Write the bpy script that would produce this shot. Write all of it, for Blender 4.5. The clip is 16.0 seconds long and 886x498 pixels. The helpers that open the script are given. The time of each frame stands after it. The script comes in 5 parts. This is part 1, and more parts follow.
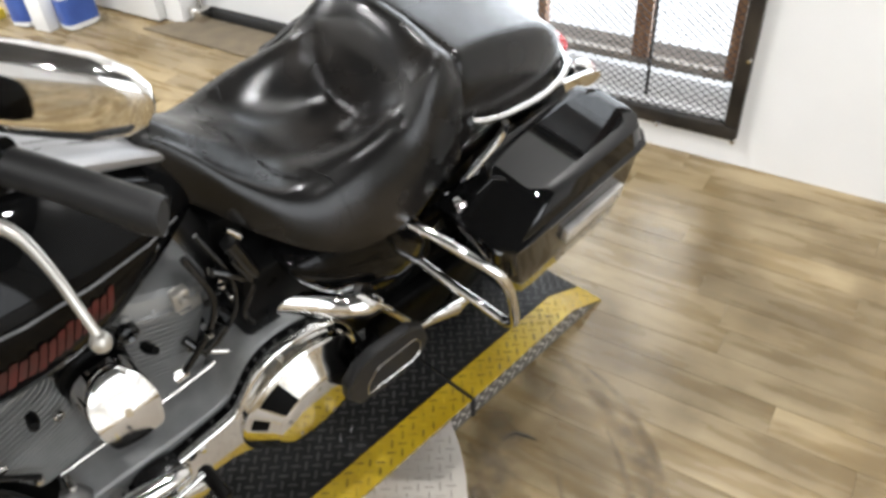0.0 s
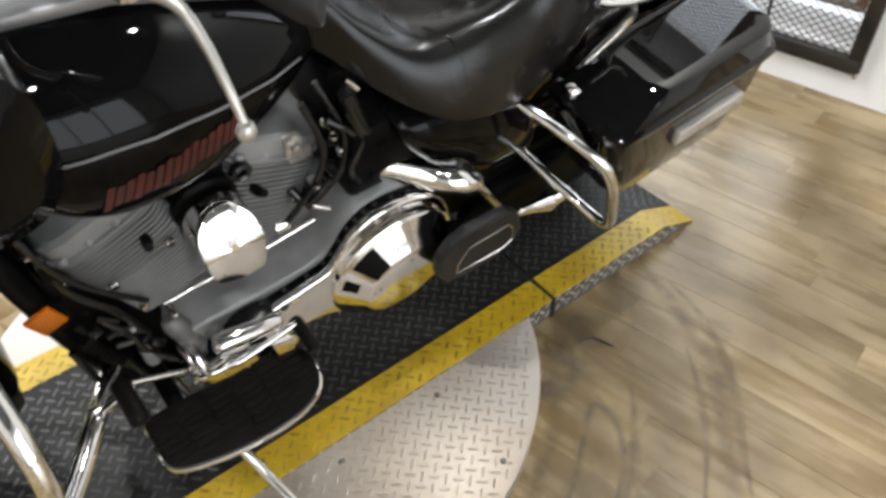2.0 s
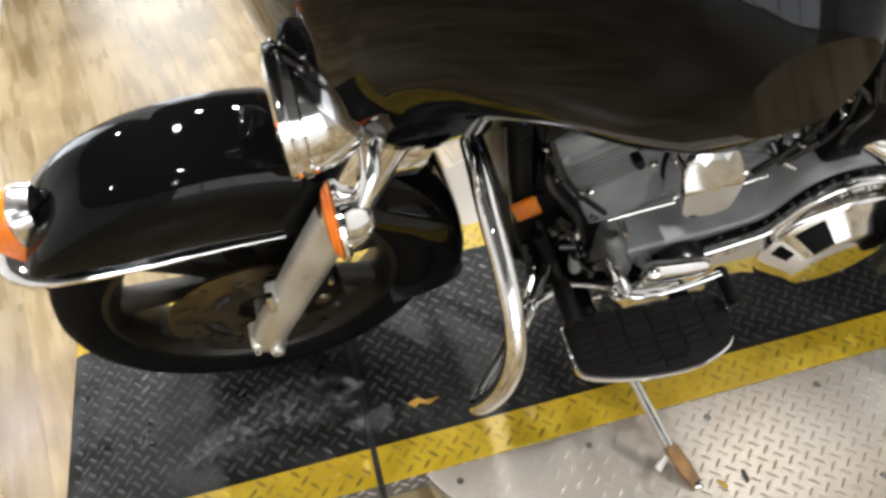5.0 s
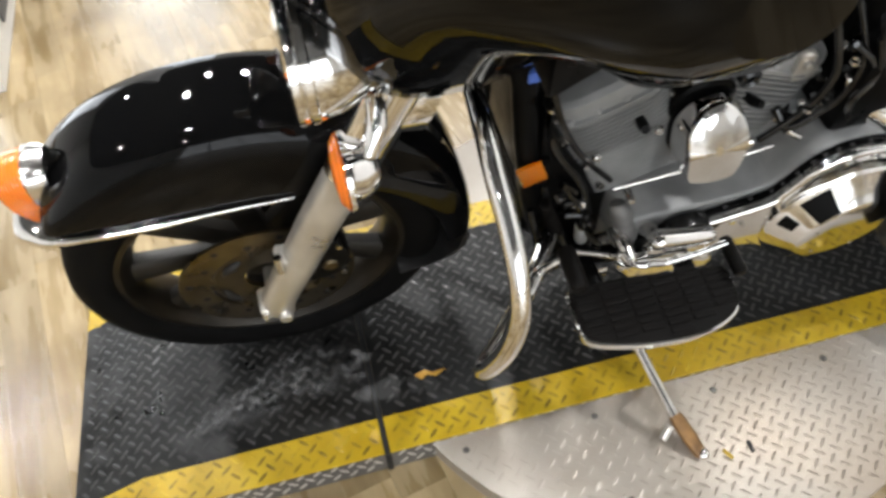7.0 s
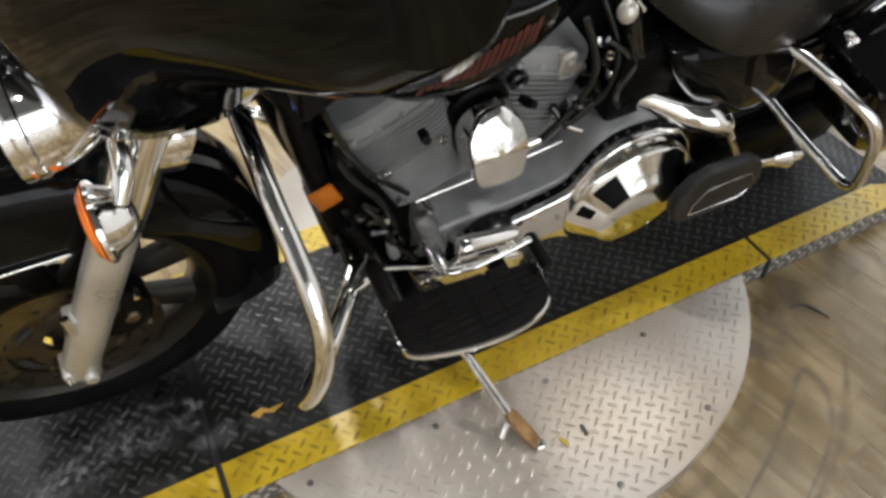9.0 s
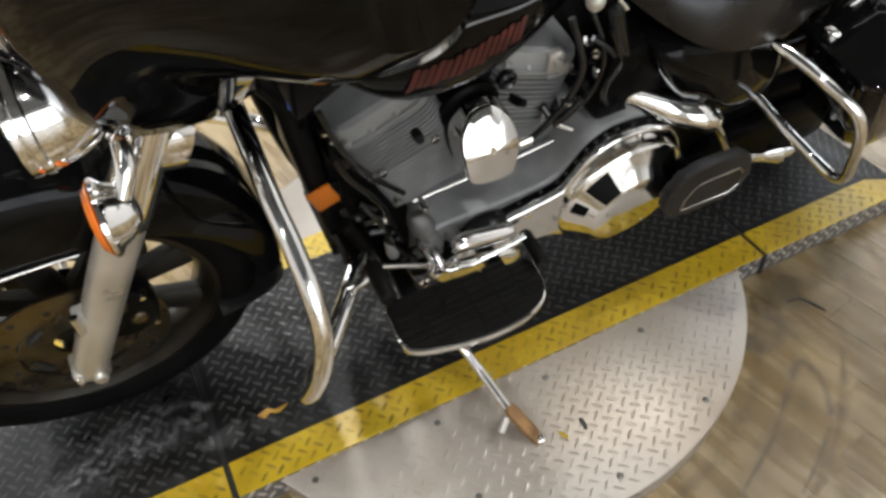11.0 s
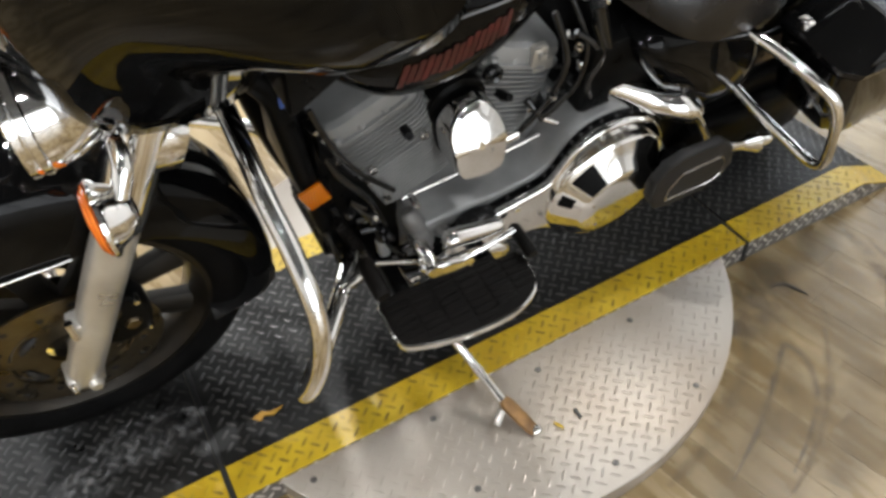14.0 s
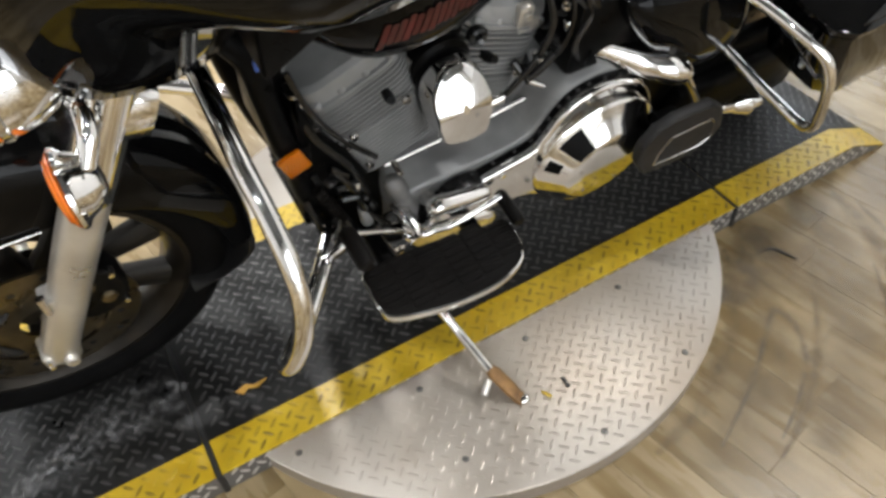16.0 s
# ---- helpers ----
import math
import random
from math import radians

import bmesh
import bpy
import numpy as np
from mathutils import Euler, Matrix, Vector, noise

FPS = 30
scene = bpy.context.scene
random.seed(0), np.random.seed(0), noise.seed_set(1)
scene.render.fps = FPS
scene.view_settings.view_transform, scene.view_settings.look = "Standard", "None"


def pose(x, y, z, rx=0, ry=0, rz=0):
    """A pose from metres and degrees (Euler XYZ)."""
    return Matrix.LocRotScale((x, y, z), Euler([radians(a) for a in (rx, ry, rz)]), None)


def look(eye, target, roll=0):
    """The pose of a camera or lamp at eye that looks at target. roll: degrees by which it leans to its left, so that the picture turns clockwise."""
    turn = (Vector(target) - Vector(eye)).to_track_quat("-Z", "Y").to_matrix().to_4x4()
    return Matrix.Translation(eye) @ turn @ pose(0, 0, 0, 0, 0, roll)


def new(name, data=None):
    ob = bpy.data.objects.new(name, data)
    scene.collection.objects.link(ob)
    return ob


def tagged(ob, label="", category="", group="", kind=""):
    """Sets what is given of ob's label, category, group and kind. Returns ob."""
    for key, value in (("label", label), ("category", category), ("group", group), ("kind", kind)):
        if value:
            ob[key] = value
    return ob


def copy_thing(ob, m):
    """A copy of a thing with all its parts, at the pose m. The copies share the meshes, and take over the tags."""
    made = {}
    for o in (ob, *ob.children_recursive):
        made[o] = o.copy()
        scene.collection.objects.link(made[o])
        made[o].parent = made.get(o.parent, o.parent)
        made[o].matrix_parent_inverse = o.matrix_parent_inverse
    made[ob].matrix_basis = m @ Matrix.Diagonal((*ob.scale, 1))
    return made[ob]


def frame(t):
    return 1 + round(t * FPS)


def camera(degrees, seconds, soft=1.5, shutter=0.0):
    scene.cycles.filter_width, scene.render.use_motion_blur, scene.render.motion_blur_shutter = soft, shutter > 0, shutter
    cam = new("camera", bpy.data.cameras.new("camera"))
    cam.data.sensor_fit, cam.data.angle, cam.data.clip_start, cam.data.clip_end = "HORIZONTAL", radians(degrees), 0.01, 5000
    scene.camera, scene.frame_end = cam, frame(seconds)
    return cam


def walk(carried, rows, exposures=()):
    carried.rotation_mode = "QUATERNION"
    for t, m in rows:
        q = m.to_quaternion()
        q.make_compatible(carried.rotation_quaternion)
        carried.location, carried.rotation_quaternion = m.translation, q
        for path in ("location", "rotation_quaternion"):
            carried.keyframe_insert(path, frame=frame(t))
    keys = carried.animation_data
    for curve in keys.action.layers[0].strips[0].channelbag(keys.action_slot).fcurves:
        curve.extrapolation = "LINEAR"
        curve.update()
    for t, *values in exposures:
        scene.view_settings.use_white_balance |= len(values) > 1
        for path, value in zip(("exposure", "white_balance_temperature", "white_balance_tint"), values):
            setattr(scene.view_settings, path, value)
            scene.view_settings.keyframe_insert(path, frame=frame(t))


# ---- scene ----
cam = camera(60.0, 16.0, soft=3.25, shutter=0.4)
PATH = [
    (0, (-0.798, -0.774, 1.434), (0.26, 0.337, 0.151), -4.0),
    (0.5, (-0.8, -0.795, 1.402), (0.211, 0.283, 0.054), -4.0),
    (1, (-0.814, -0.804, 1.383), (0.18, 0.257, 0.01), -3.3),
    (1.5, (-0.848, -0.784, 1.369), (0.08, 0.315, -0.02), -2.2),
    (2, (-0.885, -0.772, 1.361), (-0.033, 0.368, -0.044), -1.9),
    (2.5, (-0.926, -0.754, 1.348), (-0.161, 0.406, -0.09), -2.0),
    (3, (-0.98, -0.723, 1.347), (-0.333, 0.484, -0.111), -2.9),
    (3.5, (-1.051, -0.686, 1.344), (-0.511, 0.54, -0.141), -3.4),
    (4, (-1.114, -0.668, 1.357), (-0.67, 0.616, -0.111), -3.6),
    (4.5, (-1.182, -0.65, 1.368), (-0.851, 0.664, -0.103), -4.0),
    (4.7, (-1.197, -0.641, 1.37), (-0.895, 0.671, -0.109), -4.2),
    (6.8, (-1.22, -0.682, 1.346), (-0.996, 0.638, -0.139), -4.8),
    (7, (-1.215, -0.691, 1.34), (-0.965, 0.635, -0.137), -5.0),
    (7.5, (-1.173, -0.695, 1.34), (-0.847, 0.62, -0.131), -5.9),
    (8, (-1.13, -0.703, 1.335), (-0.721, 0.592, -0.133), -6.3),
    (8.5, (-1.108, -0.711, 1.329), (-0.637, 0.547, -0.153), -5.3),
    (9, (-1.094, -0.731, 1.335), (-0.552, 0.526, -0.123), -3.6),
    (11.5, (-1.093, -0.794, 1.334), (-0.569, 0.515, -0.085), -6.1),
    (12, (-1.096, -0.797, 1.334), (-0.576, 0.518, -0.08), -6.4),
    (12.5, (-1.104, -0.791, 1.335), (-0.573, 0.516, -0.082), -5.8),
    (13, (-1.111, -0.788, 1.334), (-0.568, 0.491, -0.105), -5.8),
    (13.5, (-1.119, -0.799, 1.332), (-0.547, 0.493, -0.084), -6.1),
    (14, (-1.124, -0.796, 1.331), (-0.535, 0.488, -0.084), -5.8),
    (14.5, (-1.134, -0.787, 1.329), (-0.548, 0.486, -0.098), -5.0),
    (15, (-1.132, -0.78, 1.328), (-0.521, 0.465, -0.113), -4.0),
    (15.5, (-1.121, -0.764, 1.323), (-0.53, 0.439, -0.161), -4.4),
    (16, (-1.112, -0.776, 1.308), (-0.525, 0.44, -0.168), -5.6),
]
walk(cam, [(t, look(eye, target, roll)) for t, eye, target, roll in PATH], [(0, -0.16), (1.5, -0.20), (2.5, -0.26), (3.5, -0.30), (4.5, -0.20), (7, -0.14), (9, -0.40), (12.5, -0.36), (14, -0.26), (16, -0.24)])

# ---- light ----
world = bpy.data.worlds.new("world")
scene.world = world
world.use_nodes = True
world.node_tree.nodes["Background"].inputs[0].default_value = (0.80, 0.88, 1.0, 1)
world.node_tree.nodes["Background"].inputs[1].default_value = 0.3

ROOM = pose(1.242, 0.327, 0, 0, 0, 11.73)      # x out through the window wall, y along it
CEILING = 3.1
# first four placed from lamp reflections; the other six are unseen, added as fill
LAMPS = [(-2.0, 1.47, 44), (-1.56, 1.80, 40), (-0.86, 1.75, 78), (-2.07, -0.65, 34), (0.95, -0.32, 46), (-0.55, -1.9, 36), (-2.6, -2.9, 36), (-3.9, 0.3, 36), (-3.6, 2.6, 36), (-0.2, 3.9, 44)]   # x, y, watts


def lamp(x, y, watts, size):
    data = bpy.data.lights.new("downlight", "AREA")
    data.shape, data.size, data.energy, data.color = "DISK", size, watts, (0.985, 0.985, 0.985)
    ob = new("downlight", data)
    ob.matrix_world = pose(x, y, CEILING - 0.03)
    return ob


for x, y, watts in LAMPS:
    lamp(x, y, watts, 0.11)
# north shopfront is unseen and guessed; its lamp brightens the far floor
shop_light = bpy.data.lights.new("unseen_shopfront_daylight", "AREA")
shop_light.shape, shop_light.size, shop_light.size_y, shop_light.energy, shop_light.color = "RECTANGLE", 3.6, 2.5, 100, (0.86, 0.93, 1.0)
new("unseen_shopfront_daylight", shop_light).matrix_world = ROOM @ pose(-3.7, 5.15, 1.35, -90, 0, 0)
# south shopfront is unseen, assumed from white reflections in the chrome
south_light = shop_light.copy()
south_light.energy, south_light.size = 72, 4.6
new("unseen_shopfront_daylight", south_light).matrix_world = ROOM @ pose(-3.1, -4.95, 1.35, 90, 0, 0)
window_light = bpy.data.lights.new("window_daylight", "AREA")
window_light.shape, window_light.size, window_light.size_y, window_light.energy, window_light.color = "RECTANGLE", 1.9, 1.0, 34, (0.86, 0.93, 1.0)
new("window_daylight", window_light).matrix_world = ROOM @ pose(0.1, 0.22, 1.22, 0, 90, 0)


# ---- materials ----
def nodes_of(name):
    m = bpy.data.materials.new(name)
    m.use_nodes = True
    return m, m.node_tree, m.node_tree.nodes["Principled BSDF"]


def surface(name, dark, light, rough=(0.4, 0.5), metal=0.0, scale=20.0, fine=200.0, bump=0.1, coat=0.0, stretch=(1, 1, 1), detail=6.0, spots=0.0, spot_colour=(0.02, 0.02, 0.02), random_shade=0.0, dist=0.001, spec=0.5, island=False, cut_at=(0.52, 0.70), spot_scale=0.35, in_world=False):
    """Two scales of noise drive colour and roughness, a fine one the relief."""
    m, tree, b = nodes_of(name)
    n, ln = tree.nodes.new, tree.links.new
    co, mp = n("ShaderNodeTexCoord"), n("ShaderNodeMapping")
    mp.inputs["Scale"].default_value = stretch
    ln(co.outputs["Object"], mp.inputs["Vector"])
    vec = mp.outputs["Vector"]
    if random_shade:
        info, comb, add = n("ShaderNodeNewGeometry" if island else "ShaderNodeObjectInfo"), n("ShaderNodeVectorMath"), n("ShaderNodeVectorMath")
        chance = info.outputs["Random Per Island" if island else "Random"]
        comb.operation, add.operation = "SCALE", "ADD"
        comb.inputs[0].default_value = (37, 53, 19)
        ln(chance, comb.inputs["Scale"])
        ln(vec, add.inputs[0])
        ln(comb.outputs[0], add.inputs[1])
        vec = add.outputs[0]
    big, small = n("ShaderNodeTexNoise"), n("ShaderNodeTexNoise")
    big.inputs["Scale"].default_value, small.inputs["Scale"].default_value = scale, fine
    big.inputs["Detail"].default_value, small.inputs["Detail"].default_value = detail, 3
    ln(vec, big.inputs["Vector"])
    ln(vec, small.inputs["Vector"])
    ramp = n("ShaderNodeValToRGB")
    ramp.color_ramp.elements[0].position, ramp.color_ramp.elements[1].position = 0.32, 0.68
    ramp.color_ramp.elements[0].color, ramp.color_ramp.elements[1].color = (*dark, 1), (*light, 1)
    ln(big.outputs["Fac"], ramp.inputs["Fac"])
    colour = ramp.outputs["Color"]
    if random_shade:
        hsv, rng = n("ShaderNodeHueSaturation"), n("ShaderNodeMapRange")
        rng.inputs["To Min"].default_value, rng.inputs["To Max"].default_value = 1 - random_shade, 1 + random_shade
        ln(chance, rng.inputs["Value"])
        ln(rng.outputs["Result"], hsv.inputs["Value"])
        ln(colour, hsv.inputs["Color"])
        colour = hsv.outputs["Color"]
    if spots:
        third, cut, mix = n("ShaderNodeTexNoise"), n("ShaderNodeValToRGB"), n("ShaderNodeMix")
        third.inputs["Scale"].default_value, third.inputs["Detail"].default_value = scale * spot_scale, 8
        cut.color_ramp.elements[0].position, cut.color_ramp.elements[1].position = cut_at
        ln(n("ShaderNodeNewGeometry").outputs["Position"] if in_world else vec, third.inputs["Vector"])
        ln(third.outputs["Fac"], cut.inputs["Fac"])
        mult = n("ShaderNodeMath")
        mult.operation = "MULTIPLY"
        mult.inputs[1].default_value = spots
        ln(cut.outputs["Color"], mult.inputs[0])
        mix.data_type = "RGBA"
        ln(mult.outputs[0], mix.inputs["Factor"])
        ln(colour, mix.inputs["A"])
        mix.inputs["B"].default_value = (*spot_colour, 1)
        colour = mix.outputs["Result"]
    ln(colour, b.inputs["Base Color"])
    rr = n("ShaderNodeMapRange")
    rr.inputs["From Min"].default_value, rr.inputs["From Max"].default_value = 0.3, 0.7
    rr.inputs["To Min"].default_value, rr.inputs["To Max"].default_value = rough
    ln(big.outputs["Fac"], rr.inputs["Value"])
    ln(rr.outputs["Result"], b.inputs["Roughness"])
    b.inputs["Metallic"].default_value = metal
    b.inputs["Coat Weight"].default_value = coat
    b.inputs["Specular IOR Level"].default_value = spec
    b.inputs["Coat Roughness"].default_value = 0.03
    if bump:
        bp = n("ShaderNodeBump")
        bp.inputs["Strength"].default_value, bp.inputs["Distance"].default_value = bump, dist
        ln(small.outputs["Fac"], bp.inputs["Height"])
        ln(bp.outputs["Normal"], b.inputs["Normal"])
    return m


def glow(name, colour, strength):
    m, tree, b = nodes_of(name)
    b.inputs["Base Color"].default_value = (*colour, 1)
    b.inputs["Emission Color"].default_value = (*colour, 1)
    b.inputs["Emission Strength"].default_value = strength
    return m


def lens(name, colour):
    m, tree, b = nodes_of(name)
    b.inputs["Base Color"].default_value = (*colour, 1)
    b.inputs["Roughness"].default_value = 0.12
    b.inputs["Coat Weight"].default_value = 0.2
    b.inputs["Subsurface Weight"].default_value = 0.25
    b.inputs["Subsurface Radius"].default_value = (0.02, 0.006, 0.002)
    w, bp = tree.nodes.new("ShaderNodeTexWave"), tree.nodes.new("ShaderNodeBump")
    w.inputs["Scale"].default_value = 60
    co = tree.nodes.new("ShaderNodeTexCoord")
    tree.links.new(co.outputs["Object"], w.inputs["Vector"])
    tree.links.new(w.outputs["Fac"], bp.inputs["Height"])
    bp.inputs["Distance"].default_value = 0.001
    tree.links.new(bp.outputs["Normal"], b.inputs["Normal"])
    return m


# one black paint, split: BAG_PAINT keeps its reflections, PAINT's are cut to darken it
BAG_PAINT = surface("black_gloss_paint_reflective", (0.0018, 0.0018, 0.002), (0.003, 0.003, 0.003), (0.015, 0.03), 0, 8, 900, 0.0, 0.0, spec=0.45)
PAINT = surface("black_gloss_paint", (0.0018, 0.0018, 0.002), (0.003, 0.003, 0.003), (0.02, 0.04), 0, 8, 900, 0.0, 0.0, spec=0.13)
CHROME = surface("chrome", (0.78, 0.77, 0.75), (0.86, 0.85, 0.84), (0.04, 0.09), 1, 30, 400, 0.012)
DULL_CHROME = surface("worn_chrome", (0.62, 0.6, 0.57), (0.78, 0.76, 0.73), (0.1, 0.24), 1, 40, 400, 0.03)
LEATHER = surface("black_leather", (0.0035, 0.0034, 0.0033), (0.009, 0.0083, 0.0078), (0.18, 0.31), 0, 9, 420, 0.3, 0.0, dist=0.0006, spec=0.34, spots=0.45, spot_colour=(0.024, 0.020, 0.017), cut_at=(0.50, 0.68), spot_scale=0.8)
ENGINE = surface("silver_engine_paint", (0.165, 0.167, 0.168), (0.24, 0.242, 0.24), (0.36, 0.48), 0.25, 14, 600, 0.06, spots=0.25, spot_colour=(0.12, 0.11, 0.1))
DULL_CAST = surface("dull_cast_aluminium", (0.085, 0.085, 0.084), (0.16, 0.158, 0.152), (0.45, 0.62), 0.35, 40, 500, 0.3, spots=0.4, spot_colour=(0.05, 0.047, 0.04))
DARK_METAL = surface("black_engine_paint", (0.0015, 0.0015, 0.0015), (0.004, 0.004, 0.004), (0.25, 0.45), 0.0, 20, 300, 0.1, spec=0.05)
GLOSS_BLACK = surface("black_plastic", (0.003, 0.003, 0.003), (0.007, 0.007, 0.007), (0.12, 0.25), 0, 30, 300, 0.05, spec=0.45)
RUBBER = surface("tyre_rubber", (0.0022, 0.0022, 0.0022), (0.005, 0.0048, 0.0047), (0.6, 0.8), 0, 16, 300, 0.2, spec=0.05)
PAD = surface("footboard_rubber", (0.0022, 0.0018, 0.0015), (0.0048, 0.0039, 0.0033), (0.45, 0.65), 0, 25, 500, 0.2, spec=0.10)
FORK = surface("fork_aluminium", (0.46, 0.44, 0.40), (0.62, 0.60, 0.555), (0.26, 0.42), 0.75, 14, 300, 0.08, spots=0.5, spot_colour=(0.2, 0.185, 0.16))
RIM = surface("bronze_rim", (0.009, 0.007, 0.0045), (0.022, 0.017, 0.011), (0.3, 0.45), 0.6, 18, 300, 0.08)
CAST = surface("dark_cast_wheel", (0.006, 0.0052, 0.0042), (0.014, 0.0118, 0.0088), (0.42, 0.6), 0.3, 18, 300, 0.08)
ROTOR = surface("brake_steel", (0.12, 0.098, 0.060), (0.21, 0.175, 0.12), (0.22, 0.4), 1, 25, 500, 0.08, spots=0.3, spot_colour=(0.14, 0.10, 0.06))
RUST = surface("rusty_worn_steel", (0.10, 0.05, 0.018), (0.30, 0.165, 0.06), (0.4, 0.7), 0.3, 45, 300, 0.3)
AMBER = lens("amber_lens", (0.85, 0.20, 0.015))
REFLECTOR = lens("orange_reflector", (0.45, 0.12, 0.003))
RED_LENS = lens("red_lens", (0.45, 0.01, 0.01))
RED_PRINT = surface("faded_red_print", (0.032, 0.004, 0.0035), (0.075, 0.008, 0.007), (0.3, 0.45), 0, 60, 300, 0.02, 0.0, spots=0.5, spot_colour=(0.014, 0.004, 0.004))
BLUE_PLASTIC = surface("blue_plastic", (0.03, 0.07, 0.28), (0.05, 0.11, 0.38), (0.35, 0.5), 0, 12, 200, 0.05)
YELLOW_PLASTIC = surface("yellow_plastic", (0.55, 0.42, 0.03), (0.68, 0.52, 0.05), (0.4, 0.5), 0, 12, 200, 0.05)
DECK = surface("black_painted_tread_plate", (0.0045, 0.0044, 0.0042), (0.0115, 0.0112, 0.0108), (0.4, 0.6), 0.0, 7, 260, 0.12, spec=0.2, spots=0.5, spot_colour=(0.028, 0.028, 0.029))
DECK_DIRTY = surface("stained_tread_plate", (0.006, 0.006, 0.006), (0.016, 0.0155, 0.015), (0.25, 0.55), 0.0, 20, 260, 0.12, spec=0.2, spots=0.6, spot_colour=(0.062, 0.062, 0.062), cut_at=(0.54, 0.66))
LUG_DIRTY = surface("stained_tread_lug", (0.009, 0.009, 0.0088), (0.03, 0.029, 0.028), (0.3, 0.5), 0.1, 9, 260, 0.1)
LUG = surface("worn_tread_lug", (0.013, 0.0128, 0.0122), (0.042, 0.041, 0.0385), (0.3, 0.45), 0.2, 9, 260, 0.1)
YELLOW = surface("yellow_safety_paint", (0.36, 0.225, 0.007), (0.50, 0.345, 0.014), (0.3, 0.46), 0, 10, 260, 0.12, spots=0.35, spot_colour=(0.30, 0.19, 0.01))
YELLOW_LUG = surface("worn_yellow_lug", (0.17, 0.11, 0.007), (0.42, 0.285, 0.010), (0.32, 0.5), 0.0, 34, 260, 0.15, random_shade=0.35, island=True)
# skirt plate darkened and its lugs lightened, so relief reads like light on metal
SKIRT = surface("aluminium_skirt", (0.10, 0.095, 0.09), (0.16, 0.155, 0.145), (0.3, 0.5), 0.5, 6, 240, 0.12)
ALU_LUG = surface("bright_aluminium_lug", (0.55, 0.53, 0.5), (0.7, 0.68, 0.65), (0.25, 0.4), 0.6, 20, 240, 0.1)
# brown blotches paint the bike's warm shade into the plate's colour
ALU = surface("aluminium_tread_plate", (0.34, 0.30, 0.255), (0.48, 0.452, 0.41), (0.32, 0.50), 0.6, 3.2, 240, 0.10, spots=0.75, spot_colour=(0.26, 0.205, 0.15))
GRIP = surface("grey_grip_rubber", (0.007, 0.007, 0.007), (0.015, 0.0145, 0.0145), (0.45, 0.6), 0, 20, 400, 0.15, spec=0.3)
CONSOLE = surface("brushed_console", (0.24, 0.24, 0.245), (0.32, 0.32, 0.325), (0.25, 0.4), 0.6, 8, 300, 0.05, stretch=(1, 12, 1))
GAP = surface("black_gasket", (0.004, 0.004, 0.004), (0.01, 0.01, 0.01), (0.5, 0.7), 0, 30, 200, 0.1)
PLANK_LOOK = dict(dark=(0.170, 0.117, 0.050), light=(0.355, 0.274, 0.156), rough=(0.22, 0.34), scale=3.2, fine=60, bump=0.04, stretch=(7, 1, 7), detail=4.0, spots=0.85, spot_colour=(0.135, 0.092, 0.040), random_shade=0.18, cut_at=(0.46, 0.66), spot_scale=1.1, in_world=True, dist=0.0006)
PLANK = surface("oak_look_vinyl_plank", **PLANK_LOOK)
PLANK_FAR = surface("oak_look_vinyl_floor", island=True, **PLANK_LOOK)
WALL = surface("white_wall_paint", (0.72, 0.715, 0.70), (0.78, 0.775, 0.765), (0.5, 0.65), 0, 1.5, 160, 0.06)
CEIL = surface("dark_ceiling_paint", (0.05, 0.05, 0.05), (0.075, 0.075, 0.073), (0.8, 0.9), 0, 1.2, 120, 0.08)
DOOR_WHITE = surface("white_door_panel", (0.70, 0.71, 0.71), (0.76, 0.77, 0.77), (0.3, 0.4), 0, 2, 100, 0.03)
BLACK_STEEL = surface("black_steel_frame", (0.012, 0.011, 0.010), (0.05, 0.04, 0.03), (0.4, 0.6), 0.3, 9, 200, 0.15, spots=0.45, spot_colour=(0.13, 0.07, 0.03))
GREY_WOOD = surface("weathered_sill_timber", (0.16, 0.135, 0.11), (0.27, 0.235, 0.20), (0.5, 0.7), 0, 9, 120, 0.2, stretch=(6, 1, 6))
BROWN_WOOD = surface("brown_window_timber", (0.15, 0.066, 0.028), (0.28, 0.14, 0.065), (0.5, 0.7), 0, 9, 120, 0.2, stretch=(6, 6, 1))
MESH_STEEL = surface("dark_mesh_steel", (0.03, 0.03, 0.03), (0.07, 0.07, 0.07), (0.4, 0.6), 0.4, 20, 200, 0.1)
DOORMAT = surface("brown_door_mat", (0.12, 0.095, 0.06), (0.19, 0.15, 0.10), (0.8, 0.95), 0, 12, 700, 0.6, dist=0.004)
GREY_MAT = surface("grey_panel", (0.10, 0.10, 0.105), (0.15, 0.15, 0.155), (0.6, 0.8), 0, 8, 300, 0.2)
DAYLIGHT = glow("daylight", (0.93, 0.96, 1.0), 1.2)
# glow outside the unseen shopfronts, strong enough to whiten the chrome
STREET = glow("unseen_street_glow", (0.95, 0.97, 1.0), 3.1)
LEAF = surface("dry_leaf", (0.40, 0.20, 0.02), (0.55, 0.32, 0.04), (0.5, 0.7), 0, 60, 400, 0.3)


# ---- mesh helpers ----
def finish(bm, sharp=38):
    bm.normal_update()
    for f in bm.faces:
        f.smooth = len(f.verts) < 9
    for e in bm.edges:
        if len(e.link_faces) == 2 and e.calc_face_angle(0) > radians(sharp):
            e.smooth = False
    return bm


def mesh_of(name, bm, material):
    finish(bm)
    me = bpy.data.meshes.new(name)
    bm.to_mesh(me)
    bm.free()
    me.materials.append(material)
    return me


def part(name, bm, material, parent=None, label="", kind=""):
    ob = new(name, mesh_of(name, bm, material))
    if parent is not None:
        ob.parent = parent
    return tagged(ob, label, kind=kind)


